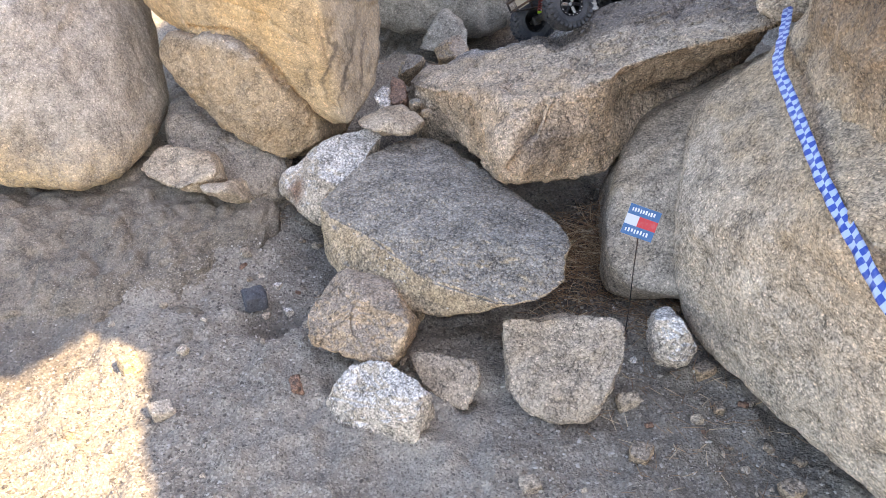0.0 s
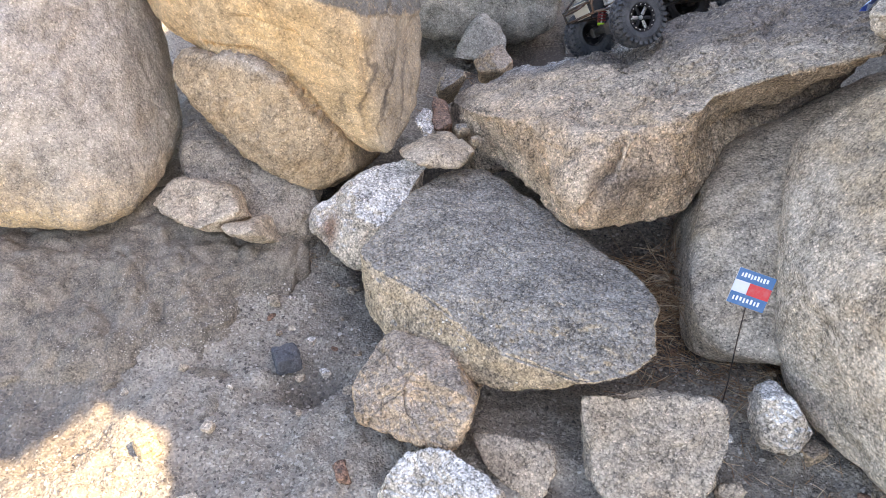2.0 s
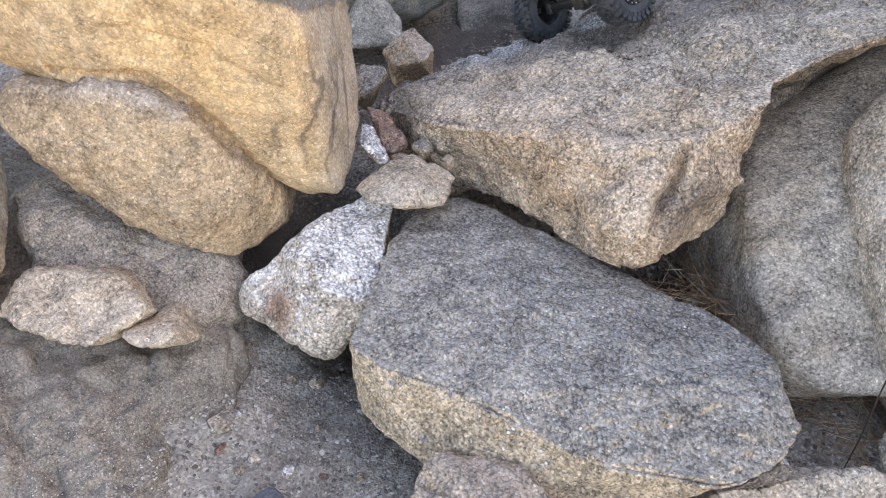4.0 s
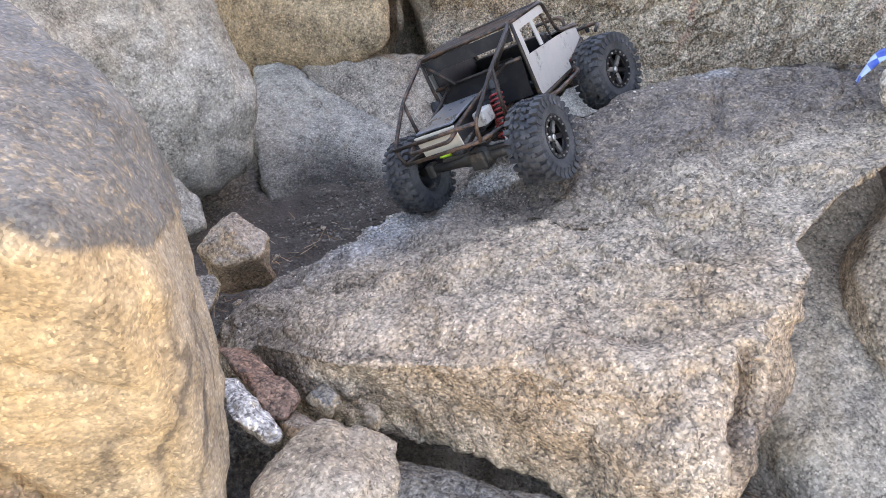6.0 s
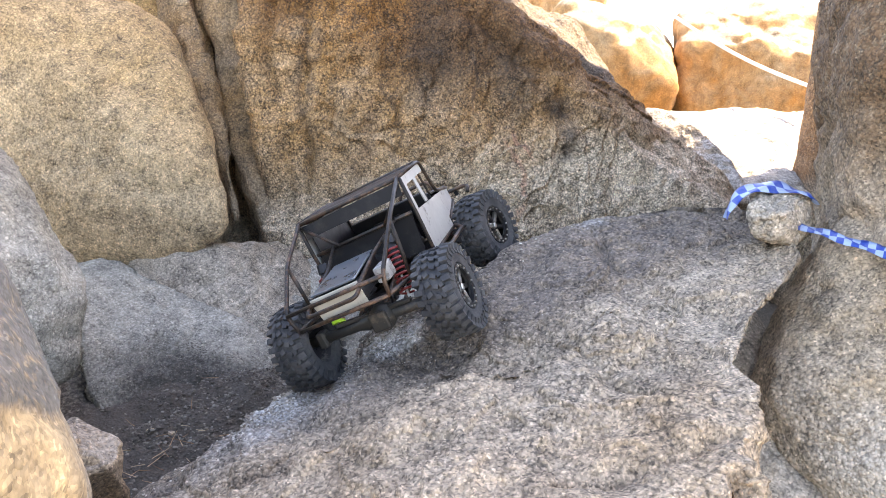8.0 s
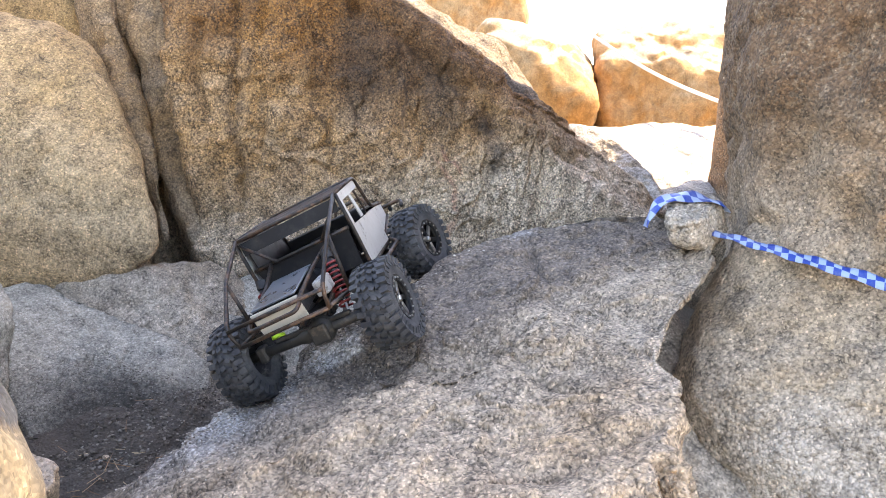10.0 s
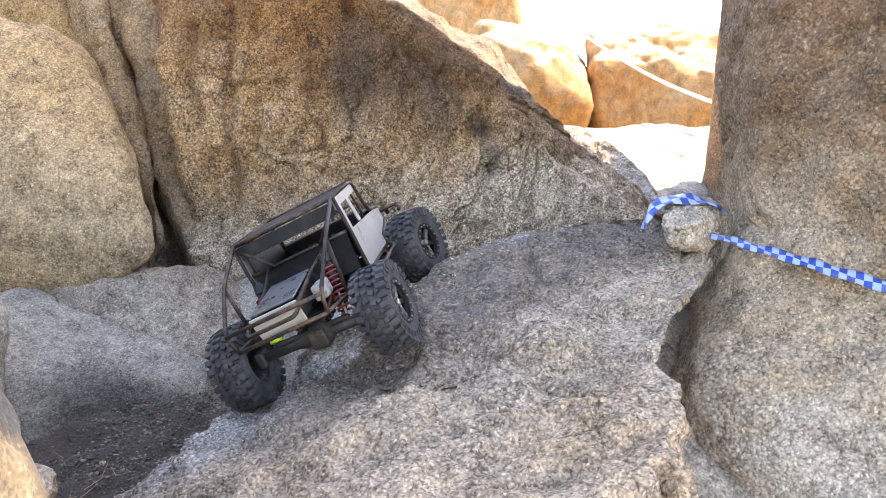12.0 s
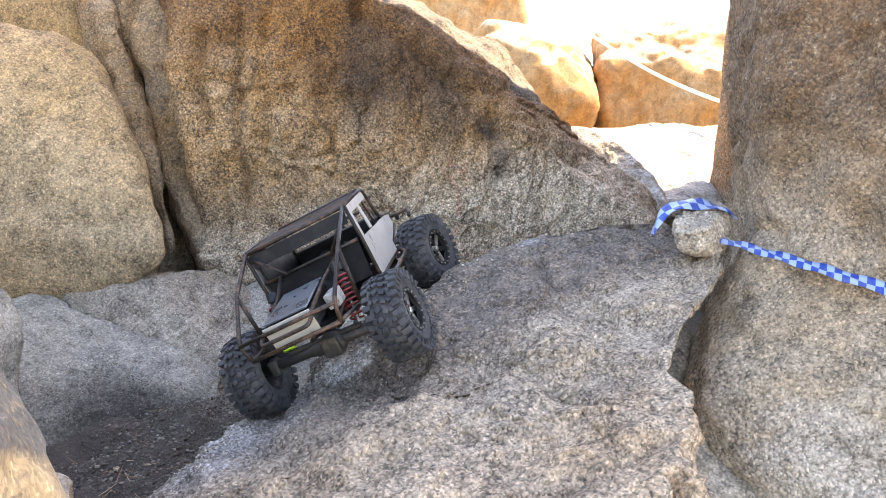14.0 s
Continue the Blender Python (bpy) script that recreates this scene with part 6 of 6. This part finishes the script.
def stone(x, y, size, material, label, turn=0.0, lift=0.25, seed=1):
    ob = new("stone", stone_mesh("stone", size, material, seed))
    ob.matrix_basis = pose(x, y, lying(x, y) + lift * size[2], random.uniform(-8, 8), random.uniform(-8, 8), turn)
    return tagged(ob, label, "stone")


stone(-0.543, 1.79, (0.028, 0.034, 0.026), TAN, "small tan stone on the soil", 20, seed=201)
stone(-0.441, 1.69, (0.022, 0.022, 0.02), WHITE, "small pale stone on the soil", 50, seed=202)
stone(-0.487, 1.61, (0.060, 0.07, 0.06), DARKSTONE, "dark grey stone beside a hollow in the soil", 15, 0.3, seed=203)
stone(-0.328, 1.285, (0.030, 0.050, 0.028), REDDISH, "oval reddish stone on the soil", 15, seed=204)
stone(-0.604, 1.212, (0.055, 0.045, 0.035), PALE, "grey three-cornered stone on the soil", 30, seed=205)
stone(-0.61, 1.396, (0.030, 0.024, 0.02), PALE, "small pale stone on the soil", 70, seed=206)
stone(-0.712, 1.335, (0.05, 0.055, 0.035), BUFF, "buff stone at the edge of the sunlit patch", 40, seed=207)
stone(0.400, 1.80, (0.035, 0.03, 0.03), TAN, "small tan stone under the slab", 0, seed=208)
stone(0.587, 1.312, (0.06, 0.04, 0.035), BROWN, "brown stone beside the egg-shaped stone", 30, seed=209)
stone(0.400, 1.225, (0.055, 0.035, 0.04), STEP, "grey-brown stone beside the flat rock", 10, seed=210)
stone(0.403, 1.10, (0.05, 0.045, 0.03), BROWN, "flat brown stone on the dark soil", 60, seed=211)
stone(0.686, 1.02, (0.05, 0.045, 0.035), BROWN, "brown stone at the boulder's foot", 20, seed=212)
stone(-0.87, 2.44, (0.055, 0.035, 0.03), PALE, "grey stone between the boulders", 35, seed=213)
stone(-0.399, 1.60, (0.02, 0.018, 0.015), WHITE, "small pale stone on the soil", 35, seed=214)
stone(-1.20, 1.78, (0.07, 0.12, 0.09), REDDISH, "reddish stone at the foot of the round boulder", 10, 0.3, seed=215)
stone(0.17, 1.02, (0.04, 0.04, 0.03), TAN, "small tan stone on the soil", 10, seed=216)
stone(0.54, 1.18, (0.03, 0.02, 0.02), TAN, "small tan stone on the dark soil", 10, seed=217)
stone(0.60, 1.22, (0.035, 0.025, 0.02), BROWN, "small brown stone on the dark soil", 80, seed=218)

kinds = [stone_mesh("small_stone", size, material, seed, 3) for size, material, seed in (((0.020, 0.016, 0.012), TAN, 301), ((0.016, 0.014, 0.012), WHITE, 302), ((0.022, 0.015, 0.014), BROWN, 303), ((0.014, 0.012, 0.010), PALE, 304), ((0.018, 0.018, 0.012), REDDISH, 305))]
rng = random.Random(5)
spread = [(0.2, 0.75, 0.85, 1.25), (0.3, 0.6, 1.3, 1.85), (-1.0, 0.2, 0.9, 1.9), (-0.55, -0.25, 1.5, 2.0), (-0.1, 0.45, 2.5, 2.9)]
for k in range(120):
    x0, x1, y0, y1 = spread[k % len(spread)]
    x, y = rng.uniform(x0, x1), rng.uniform(y0, y1)
    ob = new("small_stone", rng.choice(kinds))
    size = rng.uniform(0.45, 1.2)
    ob.matrix_basis = pose(x, y, lying(x, y) + 0.002, rng.uniform(0, 40), rng.uniform(0, 40), rng.uniform(0, 360)) @ Matrix.Diagonal((size, size, size, 1))
    tagged(ob, "small angular granite chip lying on the soil", "stone", "chips on the soil")


# ---- gravel ----
def gravel(name, count, boxes, sizes, material, label, seed, spots=None):
    rng = np.random.default_rng(seed)
    dirs, faces = ball(1)
    if spots is None:
        lim = np.array(boxes)[rng.integers(0, len(boxes), count)]
        x = lim[:, 0] + (lim[:, 1] - lim[:, 0]) * rng.random(count)
        y = lim[:, 2] + (lim[:, 3] - lim[:, 2]) * rng.random(count)
        spots = np.stack([x, y, np.zeros(count)], 1)
        spots[:, 2] = soil_height(spots) + 0.0005
    size = sizes[0] + (sizes[1] - sizes[0]) * rng.random(count) ** 2.5
    shape = 0.6 + 0.8 * rng.random((count, len(dirs), 1))
    flat3 = np.stack([0.8 + 0.6 * rng.random(count), 0.8 + 0.6 * rng.random(count), 0.5 + 0.4 * rng.random(count)], 1)
    verts = spots[:, None, :] + dirs[None] * shape * size[:, None, None] * flat3[:, None, :]
    all_faces = faces[None] + (np.arange(count) * len(dirs))[:, None, None]
    ob = new(name, make_mesh(name, verts.reshape(-1, 3), all_faces.reshape(-1, 3), material, False))
    return tagged(ob, label, "gravel", kind="stuff")


def grit_material(name, shade):
    s = Shader(name)
    g = s.n.new("ShaderNodeNewGeometry")
    tones = ((0.0, (0.09, 0.075, 0.062)), (0.35, (0.22, 0.185, 0.15)), (0.75, (0.33, 0.285, 0.235)), (1.0, (0.52, 0.475, 0.41)))
    return s.done(s.ramp(g.outputs["Random Per Island"], *((at, tuple(shade * c for c in tint)) for at, tint in tones)), 0.9)


GRIT, DARK_GRIT = grit_material("granite_grit", 0.95), grit_material("dark_grit", 0.5)
gravel("grit", 16000, [(-1.1, 0.3, 0.85, 1.75), (0.1, 0.8, 0.85, 1.5), (-0.7, -0.2, 1.4, 2.0), (0.25, 0.6, 1.4, 2.1), (-1.2, -0.4, 0.8, 1.4)], (0.0014, 0.0046), GRIT, "loose granite grit strewn over the soil", 41)
gravel("grit", 5000, [(-0.1, 0.75, 2.45, 3.0), (0.3, 0.7, 2.6, 2.95)], (0.0015, 0.0045), DARK_GRIT, "coarse dark grit on the gully floor", 42)


def strewn(on, count, centre, reach, seed):
    """Places on the upper side of a rock, thick near the centre."""
    mesh = bpy.data.objects[on].data
    co, up = np.zeros(len(mesh.vertices) * 3), np.zeros(len(mesh.vertices) * 3)
    mesh.vertices.foreach_get("co", co)
    mesh.vertices.foreach_get("normal", up)
    co, up = co.reshape(-1, 3), up.reshape(-1, 3)
    near = np.exp(-(((co - np.array(centre)) / np.array(reach)) ** 2).sum(1)) * (up[:, 2] > 0.4)
    rng = np.random.default_rng(seed)
    return co[rng.choice(len(co), count, p=near / near.sum())] + rng.normal(0, 0.0012, (count, 3)) * (1, 1, 0)


PALE_GRIT = grit_material("pale_grit", 1.25)
for on, count, centre, reach, material, label, seed in (
        ("long_slab", 2600, (0.22, 2.35, 0.43), (0.20, 0.07, 0.2), PALE_GRIT, "pale grit strewn over the end of the slab", 43),
        ("long_slab", 500, (0.45, 2.25, 0.52), (0.30, 0.10, 0.2), PALE_GRIT, "pale grit strewn along the slab", 44),
        ("grey_rock", 2200, (0.48, 3.00, 0.18), (0.22, 0.2, 0.07), DARK_GRIT, "dark grit lying on the foot of the grey rock", 45),
        ("bedrock.001", 4200, (-0.72, 1.70, 0.03), (0.34, 0.22, 0.3), GRIT, "loose grit strewn over the bedrock", 46),
        ("flat_block", 500, (0.0, 1.70, 0.21), (0.2, 0.2, 0.2), PALE_GRIT, "pale grit strewn over the flat block", 47)):
    gravel("grit", count, None, (0.0009, 0.0026), material, label, seed, strewn(on, count, centre, reach, seed))


# ---- dry needles and twigs ----
def straw():
    s = Shader("dry_straw")
    g = s.n.new("ShaderNodeNewGeometry")
    return s.done(s.ramp(g.outputs["Random Per Island"], (0.0, (0.14, 0.075, 0.04)), (0.6, (0.32, 0.19, 0.10)), (1.0, (0.58, 0.46, 0.30))), 0.8)


STRAW = straw()


def litter(name, count, centre, reach, label, seed, long=(0.03, 0.10), pile=0.018):
    rng = random.Random(seed)
    bm = bmesh.new()
    for k in range(count):
        x, y = centre[0] + rng.gauss(0, reach[0]), centre[1] + rng.gauss(0, reach[1])
        a, length = rng.uniform(0, 2 * math.pi), rng.uniform(*long)
        z = lying(x, y) + rng.uniform(0.002, 0.002 + pile)
        lift, sway = rng.uniform(-0.1, 0.35) * length, rng.uniform(-0.2, 0.2) * length
        ahead, side = Vector((math.cos(a), math.sin(a), 0)), Vector((-math.sin(a), math.cos(a), 0))
        pts = [Vector((x, y, z)) + ahead * length * f + side * sway * f * f + Vector((0, 0, lift * f)) for f in (0, 0.35, 0.7, 1.0)]
        sweep(pts, [0.0009, 0.0008, 0.0006, 0.0003], 3, bm)
    mesh = bpy.data.meshes.new(name)
    bm.to_mesh(mesh)
    bm.free()
    mesh.materials.append(STRAW)
    return tagged(new(name, mesh), label, "dry grass", kind="stuff")


litter("dry_needles", 700, (0.35, 1.70), (0.06, 0.08), "tangle of dry brown needles under the slab", 51)
litter("dry_needles", 260, (0.40, 1.74), (0.05, 0.06), "heap of pale dry straw between the slab and the shelf", 56, (0.06, 0.14), 0.09)
litter("dry_needles", 130, (0.52, 1.47), (0.06, 0.05), "dry brown needles at the boulder's foot", 52)
litter("dry_needles", 160, (0.55, 1.2), (0.13, 0.12), "scattered dry needles on dark soil", 53, (0.02, 0.05))
litter("dry_needles", 90, (-0.54, 1.97), (0.05, 0.02), "wisp of dry straw below the leaning boulder", 54, (0.02, 0.06))
litter("dry_needles", 160, (0.1, 2.75), (0.15, 0.08), "dark needles on the gully floor", 55, (0.02, 0.05))
for n, (a, b) in enumerate((((0.37, 1.70, 0.10), (0.46, 1.60, 0.07)), ((0.40, 1.80, 0.09), (0.52, 1.78, 0.13)), ((0.35, 1.66, 0.08), (0.47, 1.70, 0.12)))):
    a, b = Vector(a), Vector(b)
    a.z, b.z = lying(a.x, a.y) + 0.012, lying(b.x, b.y) + 0.03
    bm = sweep([a, a.lerp(b, 0.4) + Vector((0.006, 0.004, 0.006)), b], [0.0025, 0.002, 0.0012], 6)
    mesh = bpy.data.meshes.new("twig")
    bm.to_mesh(mesh)
    bm.free()
    mesh.materials.append(STRAW)
    tagged(new("twig", mesh), "thin dry twig lying in the needles", "twig", "twigs under the slab")
